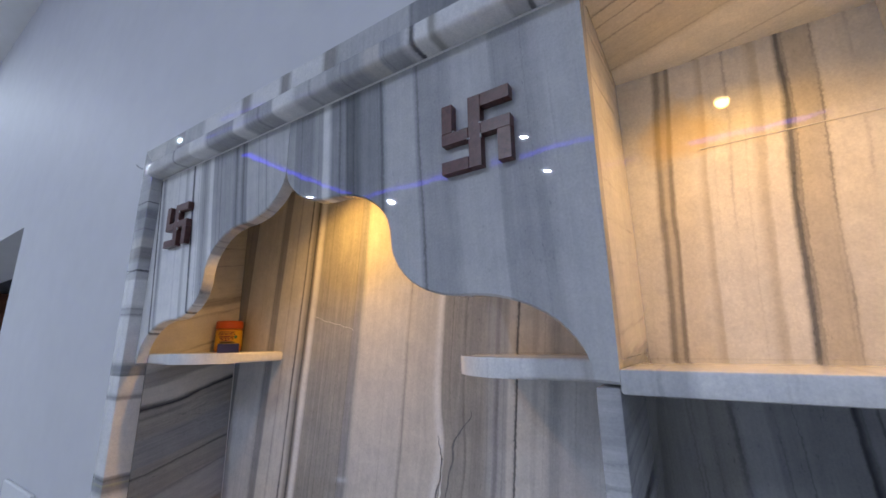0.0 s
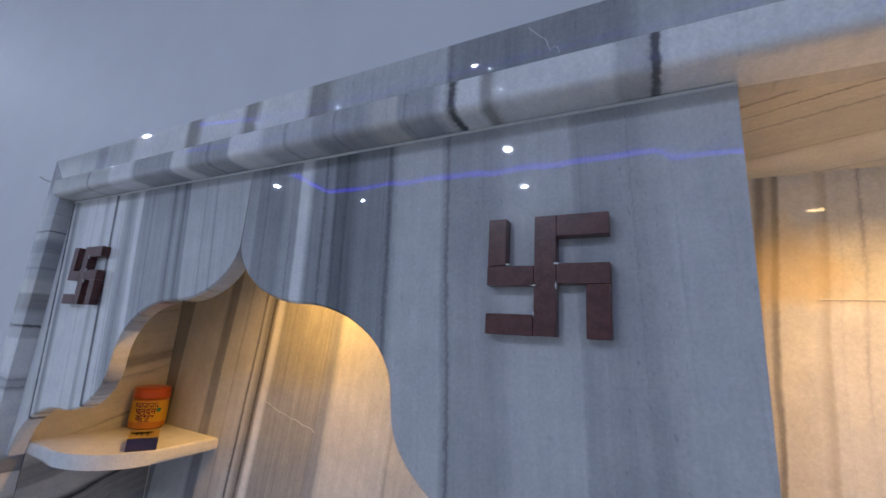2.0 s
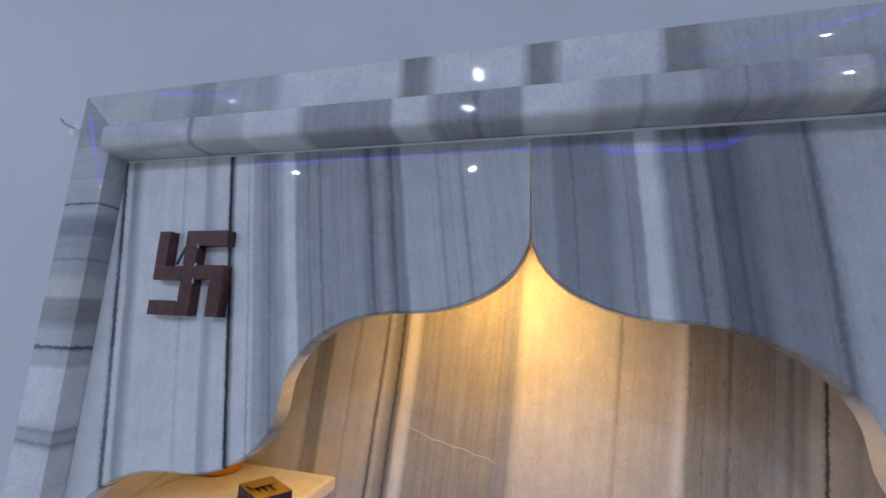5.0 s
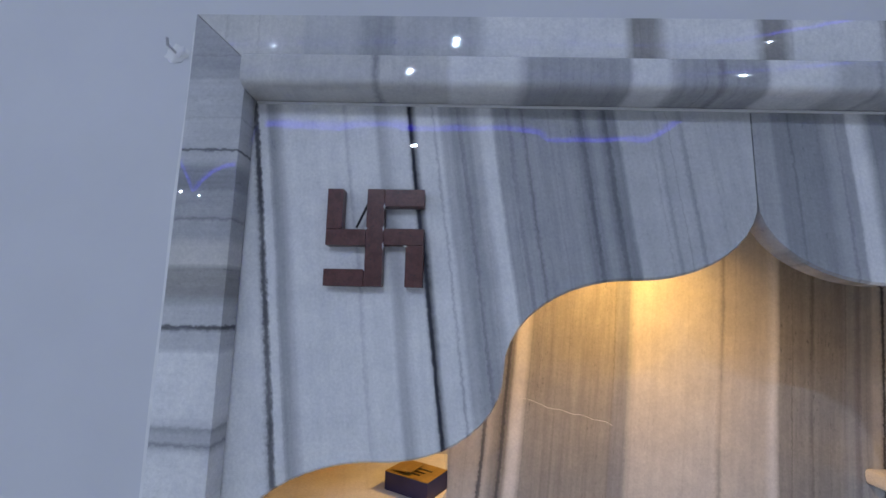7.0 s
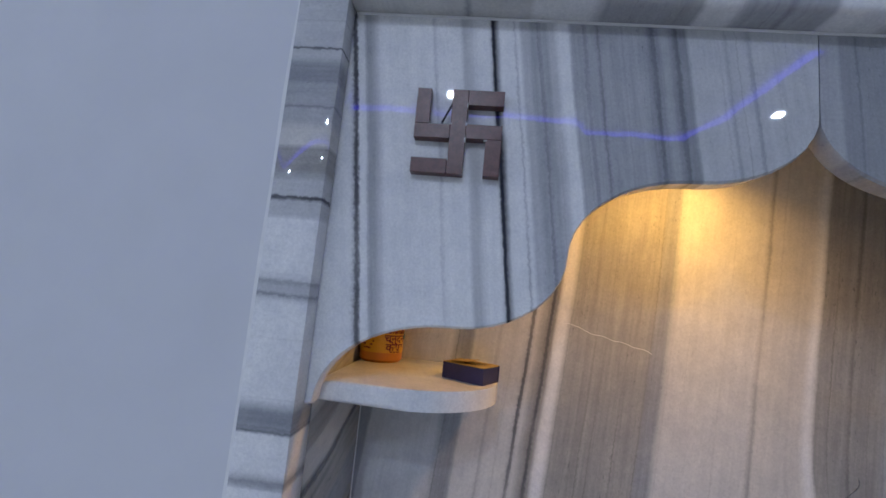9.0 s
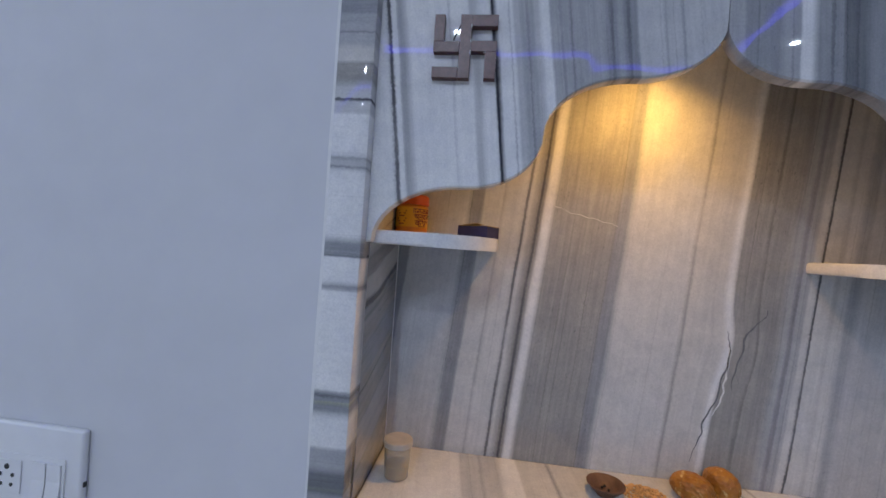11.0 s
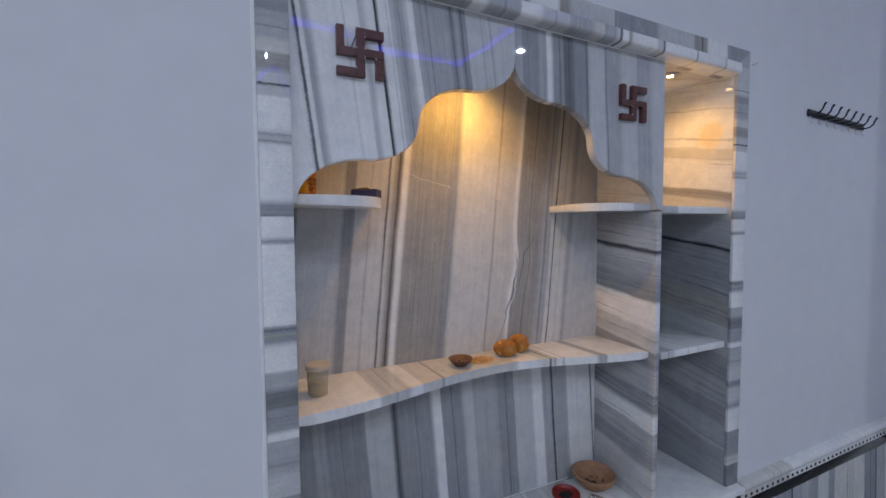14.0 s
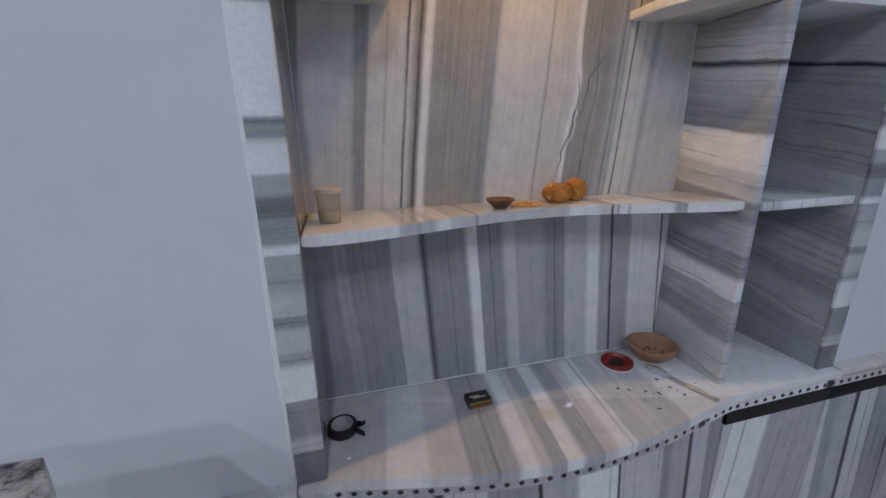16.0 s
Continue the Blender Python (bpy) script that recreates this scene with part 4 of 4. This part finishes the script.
def writing(body_text, height, wide, z, name, owner, facing, radius):
    curve = bpy.data.curves.new("writing", "FONT")
    curve.body, curve.size, curve.align_x, curve.offset = body_text, height, "CENTER", 0.0003
    tmp = bpy.data.objects.new("writing", curve)
    scene.collection.objects.link(tmp)
    bpy.context.view_layer.update()
    me = bpy.data.meshes.new_from_object(tmp.evaluated_get(bpy.context.evaluated_depsgraph_get()))
    bpy.data.objects.remove(tmp)
    bm = bmesh.new()
    bm.from_mesh(me)
    xs_ = [v.co.x for v in bm.verts] or [0, 1]
    k = wide / max(1e-6, max(xs_) - min(xs_))
    mid_x = (max(xs_) + min(xs_)) / 2
    for v in bm.verts:
        v.co = Vector(((v.co.x - mid_x) * k, 0.0009, z + v.co.y))
    bmesh.ops.subdivide_edges(bm, edges=[e for e in bm.edges if e.calc_length() > 0.004], cuts=2)
    part(name, wrap(bm, radius, facing), M_BAR, owner, "dark red lettering")


FACE = radians(-40)
bm = bmesh.new()
for i in range(12):
    x0 = -0.0165 + i * 0.0028
    if i % 3 != 2:
        box(x0, x0 + 0.0012, 0.0006, 0.0010, 0.0352, 0.0412, bm=bm)
    else:
        box(x0, x0 + 0.0022, 0.0006, 0.0010, 0.0352, 0.0385, bm=bm)
for i in range(8):
    x0 = -0.0170 + i * 0.00425
    box(x0, x0 + 0.0042, 0.0006, 0.0010, 0.0412, 0.0423, bm=bm)
part("print_bar", wrap(bm, R, FACE), M_BAR, body, "dark red printed bars")
writing("चन्दन", 0.0130, 0.030, 0.0250, "lettering", body, FACE, R)
writing("केसर", 0.0130, 0.026, 0.0145, "lettering", body, FACE, R)
for k in (0.0128,):
    bm = bmesh.new()
    for i in range(4):
        box(-0.007 + i * 0.0038, -0.0042 + i * 0.0038, 0.0006, 0.001, k, k + 0.0013, bm=bm)
    part("print_bar", wrap(bm, R, FACE), M_BAR, body, "small dark red printed bars")
bm = bmesh.new()
for i in range(6):
    w = 0.005 + 0.002 * (i % 3)
    box(-w, w, 0.0006, 0.001, 0.016 + i * 0.0042, 0.0178 + i * 0.0042, bm=bm)
part("print_bar", wrap(bm, R, FACE - 1.35), M_BAR, body, "small dark red printed bars")
bm = bmesh.new()
bmesh.ops.create_cone(bm, cap_ends=True, segments=20, radius1=0.0035, radius2=0.0035, depth=0.0005, matrix=pose(0.0185, 0.0009, 0.031, 90))
part("seal", wrap(bm, R, FACE), M_GREEN, body, "round green printed seal")


def matchbox(x, y, z, turn, label, top, side, trim, open_by=0.0, h=0.0145):
    e = tagged(empty("matchbox", x, y, z, turn), label, "matchbox", "matchboxes")
    l, w, t = 0.050, 0.036, 0.0008
    bm = box(-l / 2, l / 2, -w / 2, w / 2, h - t, h, 0.0003)
    part("top_card", bm, top, e, "printed top card")
    part("bottom_card", box(-l / 2, l / 2, -w / 2, w / 2, 0, t, 0.0003), side, e)
    for s in (-1, 1):
        part("striker_side", box(-l / 2, l / 2, s * w / 2 - (t if s > 0 else 0), s * w / 2 + (0 if s > 0 else t), t, h - t), trim, e, "striking strip")
    part("tray", box(-l / 2 + 0.0006 + open_by, l / 2 - 0.0006 + open_by, -w / 2 + 0.001, w / 2 - 0.001, t + 0.0002, h - t - 0.0002, 0.0004), side, e, "card tray")
    return e


one = matchbox(-0.258, 0.097, UPPER, -30, "navy matchbox with a torn yellow printed top", M_GOLD, M_NAVY, M_NAVY, h=0.0175)
flap = box(-0.018, 0.004, -0.015, 0.010, 0.0180, 0.0185)
for v in flap.verts:
    v.co.z += max(0, (v.co.x + 0.018)) * 0.12
part("torn_flap", flap, M_GOLD, one, "lifted yellow paper flap")
for x0, x1, y0 in ((-0.016, 0.012, -0.004), (-0.010, 0.016, 0.003), (-0.004, 0.010, -0.010)):
    part("print_bar", box(x0, x1, y0, y0 + 0.0022, 0.0176, 0.0179), M_BLACK, one, "dark printed bar")
two = matchbox(-0.094, 0.095, COUNTER, 2, "black and gold matchbox lying on the marble counter", M_BLACK, M_BLACK, M_STRIKE)
M_PALE = plain("cream_print", (0.6, 0.5, 0.36), 0.5, vary=0.1, relief=0)
for x0, x1, y0 in ((-0.019, 0.004, 0.001), (-0.012, 0.016, -0.004)):
    part("print_bar", box(x0, x1, y0, y0 + 0.0035, 0.0146, 0.0149), M_PALE, two, "cream printed bar")
for y0 in (-0.0183,):
    part("gold_edge", box(-0.025, 0.025, y0, y0 + 0.0006, 0.0128, 0.0147), M_GOLD, two, "gold printed edge")
    part("gold_edge", box(-0.025, 0.025, y0, y0 + 0.0006, 0.0, 0.0016), M_GOLD, two, "gold printed edge")

# ---- middle shelf: container, lamp, grain, sweets ----
def clear_plastic():
    m, tree, b = shader("cloudy_clear_plastic", 0.25)
    b.inputs["Base Color"].default_value = (0.88, 0.84, 0.74, 1)
    b.inputs["Transmission Weight"].default_value = 0.8
    b.inputs["IOR"].default_value = 1.35
    co = tree.nodes.new("ShaderNodeTexCoord").outputs["Object"]
    tree.links.new(ramp(tree, noise_of(tree, co, 90.0), 0.3, 0.7, (0.08, 0.08, 0.08), (0.22, 0.22, 0.22)), b.inputs["Roughness"])
    return m


M_CLEAR = clear_plastic()
M_PASTE = plain("sandal_paste", (0.78, 0.58, 0.30), 0.8, vary=0.15, scale=80)
M_LID_CLEAR = plain("cloudy_lid", (0.52, 0.46, 0.38), 0.35, vary=0.1, scale=80)
cup = tagged(empty("plastic_container", -0.357, 0.098, SHELF), "cloudy clear plastic container holding yellow powder under a lid", "container")
part("wall", lathe([(0, 0.0), (0.0165, 0.0), (0.018, 0.0015), (0.0205, 0.050), (0.0193, 0.050), (0.017, 0.002), (0, 0.002)], 40), M_CLEAR, cup, "", 40)
part("powder", lathe([(0, 0.0022), (0.0166, 0.0022), (0.0176, 0.020), (0.012, 0.023), (0.004, 0.0215), (0, 0.0225)], 32), M_PASTE, cup, "pale yellow powder", 40)
part("lid", lathe([(0.0208, 0.0495), (0.0225, 0.0495), (0.0225, 0.0565), (0.021, 0.058), (0, 0.058)], 40), M_LID_CLEAR, cup, "cloudy plastic lid", 40)

M_SOOT = plain("black_ash", (0.02, 0.018, 0.016), 0.9, vary=0.4, scale=150)
diya = tagged(empty("clay_oil_lamp", -0.040, 0.125, SHELF), "small dark brown clay oil lamp bowl", "oil lamp")
bm = lathe([(0, 0.0), (0.013, 0.0), (0.015, 0.003), (0.0225, 0.012), (0.028, 0.0205), (0.0275, 0.022), (0.0255, 0.0215), (0.020, 0.013), (0.010, 0.0065), (0, 0.0055)], 40)
for v in bm.verts:
    v.co += Vector((noise.noise(v.co * 60), noise.noise(v.co * 60 + Vector((5, 0, 0))), 0)) * 0.0008
for v in bm.verts:
    v.co.z *= 0.78
part("bowl", bm, M_CLAY_DARK, diya, "", 50)
for x, y in ((-0.004, 0.003), (0.004, -0.003), (0.001, 0.008)):
    bm = bmesh.new()
    bmesh.ops.create_icosphere(bm, subdivisions=1, radius=0.0022, matrix=pose(x, y, 0.0076))
    part("clove", bm, M_SOOT, diya, "black clove")

M_GRAIN = plain("golden_grain", (0.60, 0.35, 0.13), 0.6, vary=0.35, scale=120)
rnd = random.Random(4)
bm = bmesh.new()
for i in range(340):
    a, r = rnd.uniform(0, 2 * math.pi), 1.25 * rnd.random() ** 0.6
    if r > 1.2:
        continue
    x, y = 0.020 + 0.027 * r * math.cos(a), 0.136 + 0.020 * r * math.sin(a)
    z = SHELF + 0.0014 + max(0, (0.006 * (1 - r))) * rnd.random()
    m = pose(x, y, z, rnd.uniform(-25, 25), rnd.uniform(-25, 25), rnd.uniform(0, 360)) @ Matrix.Diagonal((0.0032, 0.0016, 0.0014, 1))
    bmesh.ops.create_icosphere(bm, subdivisions=1, radius=1, matrix=m)
tagged(part("grain_pile", bm, M_GRAIN, None, "", 60), "small spilled heap of golden wheat grains", "grain", kind="stuff")


def laddu_skin():
    m, tree, b = shader("golden_sweet", 0.45)
    co = tree.nodes.new("ShaderNodeTexCoord").outputs["Object"]
    v = node(tree, "ShaderNodeTexVoronoi", Scale=170.0)
    tree.links.new(co, v.inputs["Vector"])
    base = ramp(tree, noise_of(tree, co, 45.0), 0.3, 0.7, (0.24, 0.08, 0.008), (0.52, 0.23, 0.03))
    pits = ramp(tree, noise_of(tree, co, 110.0, 3.0), 0.60, 0.70)
    tree.links.new(mix(tree, pits, base, (0.72, 0.52, 0.22)), b.inputs["Base Color"])
    bump(tree, b, v.outputs["Distance"], 0.6, 0.003)
    return m


M_LADDU = laddu_skin()
for x, y, rx, ry, rz, turn, label in ((0.090, 0.140, 0.0295, 0.0215, 0.0205, -32, "lumpy golden round sweet lying on the marble shelf"), (0.140, 0.155, 0.0265, 0.020, 0.0235, -58, "golden round sweet leaning against another sweet")):
    bm = bmesh.new()
    bmesh.ops.create_icosphere(bm, subdivisions=5, radius=1)
    for v in bm.verts:
        s = 1 + 0.07 * noise.noise(v.co * 1.6 + Vector((x * 50, 0, 0))) + 0.045 * noise.noise(v.co * 6)
        v.co = Vector((v.co.x * rx, v.co.y * ry, v.co.z * rz)) * s
    low = min(v.co.z for v in bm.verts)
    for v in bm.verts:
        v.co.z = max(v.co.z, low + 0.0025) - (low + 0.0025)
    ob = part("sweet", bm, M_LADDU, None, "", 60)
    ob.matrix_basis = pose(x, y, SHELF, 0, 0, turn)
    tagged(ob, label, "sweet", "golden sweets")

# ---- counter: tape roll, lid, clay bowl, dropper, chips ----
M_TAPE = plain("black_tape", (0.012, 0.012, 0.014), 0.35, vary=0.3)
M_CORE = plain("grey_card_core", (0.42, 0.41, 0.40), 0.8, vary=0.12)
roll = tagged(empty("tape_roll", -0.372, 0.088, COUNTER, 20), "roll of black tape with loose ends on the counter", "tape")
part("winding", lathe([(0.0205, 0.0), (0.0265, 0.0), (0.027, 0.001), (0.027, 0.017), (0.0265, 0.018), (0.0205, 0.018), (0.0205, 0.0)], 48), M_TAPE, roll, "", 40)
part("core", lathe([(0.0190, 0.0005), (0.0204, 0.0005), (0.0204, 0.0185), (0.0190, 0.0185), (0.0190, 0.0005)], 48), M_CORE, roll, "grey card core", 40)
bm = bmesh.new()
bmesh.ops.create_cone(bm, cap_ends=True, segments=32, radius1=0.0188, radius2=0.0188, depth=0.001, matrix=pose(0, 0, 0.0008))
part("core_paper", bm, M_CORE, roll, "pale paper disc inside the core")
for pts, w in ((((0.018, -0.019), (0.021, -0.030), (0.026, -0.043)), 0.017), (((0.0262, -0.006), (0.033, -0.012), (0.041, -0.012)), 0.015)):
    bm = bmesh.new()
    rows = []
    for i, p in enumerate(pts):
        rows.append([bm.verts.new((p[0] + d, p[1], h)) for d in (0, 0.0012) for h in (0.0005 + 0.002 * i, w - 0.001 * i)])
    for p, q in zip(rows, rows[1:]):
        for a, c2 in ((0, 1), (1, 3), (3, 2), (2, 0)):
            bm.faces.new((p[a], p[c2], q[c2], q[a]))
    bm.faces.new((rows[0][0], rows[0][1], rows[0][3], rows[0][2]))
    bm.faces.new((rows[-1][0], rows[-1][1], rows[-1][3], rows[-1][2]))
    part("loose_end", bm, M_TAPE, roll, "folded loose tape end")

M_RED = plain("dark_red_plastic", (0.24, 0.016, 0.012), 0.35, vary=0.15, scale=40)
M_RIM = plain("white_plastic_rim", (0.75, 0.74, 0.72), 0.4, vary=0.05)
tub = tagged(empty("red_lid", 0.280, 0.136, COUNTER), "dark red plastic lid with a white rim, holding residue", "lid")
part("dish", lathe([(0, 0.003), (0.030, 0.003), (0.034, 0.010), (0.0365, 0.010), (0.0375, 0.003), (0.037, 0.002), (0, 0.002)], 44), M_RED, tub, "", 40)
residue = bmesh.new()
bmesh.ops.create_icosphere(residue, subdivisions=3, radius=1)
for v in residue.verts:
    t = 1 + 0.5 * noise.noise(v.co * 2.5)
    v.co = Vector((v.co.x * 0.019 * t, v.co.y * 0.014 * t, 0.0032 + max(0, v.co.z) * 0.0016))
part("residue", residue, M_SOOT, tub, "dark dried residue", 60)
part("rim", lathe([(0.0355, 0.0), (0.038, 0.0), (0.0385, 0.0018), (0.0376, 0.0028), (0.0355, 0.0019), (0.0355, 0.0)], 44), M_RIM, tub, "white rim", 40)
bowl = tagged(empty("clay_bowl", 0.3780, 0.136, COUNTER), "terracotta clay bowl with burnt bits inside", "bowl")
bm = lathe([(0, 0.0), (0.026, 0.0), (0.032, 0.004), (0.048, 0.019), (0.0555, 0.031), (0.056, 0.0355), (0.052, 0.037), (0.049, 0.034), (0.040, 0.020), (0.026, 0.010), (0, 0.0075)], 52)
for v in bm.verts:
    v.co += Vector((noise.noise(v.co * 30), noise.noise(v.co * 30 + Vector((7, 0, 0))), noise.noise(v.co * 30 + Vector((0, 9, 0))))) * 0.0012
for v in bm.verts:
    v.co = Vector((v.co.x * 1.03, v.co.y * 1.03, max(0.0, v.co.z) * 1.12))
part("shell", bm, M_CLAY, bowl, "", 50)
bm = bmesh.new()
for i in range(40):
    a, r = rnd.uniform(0, 6.28), rnd.uniform(0, 0.028)
    bmesh.ops.create_icosphere(bm, subdivisions=1, radius=1, matrix=pose(r * math.cos(a), r * math.sin(a), 0.0115 + 0.006 * (r / 0.028) ** 2, rnd.uniform(0, 90), 0, rnd.uniform(0, 360)) @ Matrix.Diagonal((0.0035, 0.0018, 0.0015, 1)))
ob = part("burnt_bits", bm, M_SOOT, bowl, "black burnt bits")
ob["kind"] = "stuff"

wand = tagged(empty("foil_wrapped_stick", 0.340, 0.085, COUNTER, -72), "slim metal stick with crumpled silver foil at one end", "stick")
bm = tube([(0.036 + 0.0115 * i, 0, 0.0048) for i in range(10)], 0.0042, 10)
part("rod", bm, M_STEEL, wand, "shiny metal rod", 60)
M_FOIL = plain("crumpled_foil", (0.72, 0.72, 0.73), 0.18, 0.9, vary=0.25, scale=140, relief=0.5)
bm = tube([(-0.018 + 0.0031 * i, 0, 0.0066) for i in range(20)], [0.002 + 0.0075 * math.sin(math.pi * min(1, (i + 2) / 22)) for i in range(20)], 14)
for v in bm.verts:
    n3 = noise.noise_vector(v.co * 210)
    v.co += Vector(n3) * 0.0016
    v.co.z = max(v.co.z, 0.0)
part("foil", bm, M_FOIL, wand, "crumpled silver foil")

bm = bmesh.new()
for i in range(26):
    if i < 17:
        x, y = rnd.gauss(0.285, 0.035), rnd.gauss(0.025, 0.022)
    else:
        x, y = rnd.uniform(0.20, 0.33), rnd.uniform(0.0, 0.09)
    s = rnd.choice((0.0009, 0.0012, 0.0018, 0.0032))
    bmesh.ops.create_icosphere(bm, subdivisions=1, radius=1, matrix=pose(x, y, COUNTER + 0.0006, 0, 0, rnd.uniform(0, 360)) @ Matrix.Diagonal((s * 1.7, s * 0.8, 0.0008, 1)))
M_CHIP = plain("dry_leaf_bits", (0.05, 0.045, 0.035), 0.8, vary=0.5, scale=200)
tagged(part("ash_crumbs", bm, M_CHIP), "scattered dark crumbs of incense and dry leaf", "crumbs", kind="stuff")

# ---- granite-topped stand in front of the wall ----
stand = tagged(empty("granite_stand", -0.552, -0.298, 0.0, -1), "stand with a black and white patterned granite top", "stand")
part("top", prism([(-0.34, 0.0), (0.0, 0.0), (0.125, -0.19), (-0.34, -0.19)], 1.069, 1.098, 0.002), M_TABLE_STONE, stand, "black and white granite slab", 40)
part("shelf_board", box(-0.30, 0.0, -0.17, -0.02, 0.30, 0.325, 0.003), M_WOOD, stand)
for x, y in ((-0.31, -0.03), (-0.02, -0.03), (-0.31, -0.16), (0.05, -0.16)):
    part("leg", box(x - 0.015, x + 0.015, y - 0.012, y + 0.012, 0.0, 1.069, 0.003), M_WOOD, stand, "brown wooden leg")

# ---- room behind the opening ----
cab = tagged(empty("wooden_cabinet", -4.1, 0.30, 0.0), "red-brown wooden cabinet with pale shelf strips", "cabinet")
part("body", box(-0.4, 0.4, 0.0, 0.5, 0.0, 1.73, 0.01), M_WOOD, cab)
part("top_board", box(-0.42, 0.42, 0.0, 0.52, 1.73, 1.755, 0.005), M_WOOD, cab)
for z in (1.84, 1.885):
    part("shelf_strip", box(-0.38, 0.38, 0.05, 0.48, z, z + 0.018, 0.004), M_PUTTY, cab, "pale shelf strip")
part("back_board", box(-0.4, 0.4, 0.48, 0.5, 1.755, 1.93), M_WOOD, cab)
for x in (-0.39, 0.375):
    part("side_board", box(x, x + 0.015, 0.02, 0.479, 1.7555, 1.93), M_WOOD, cab)
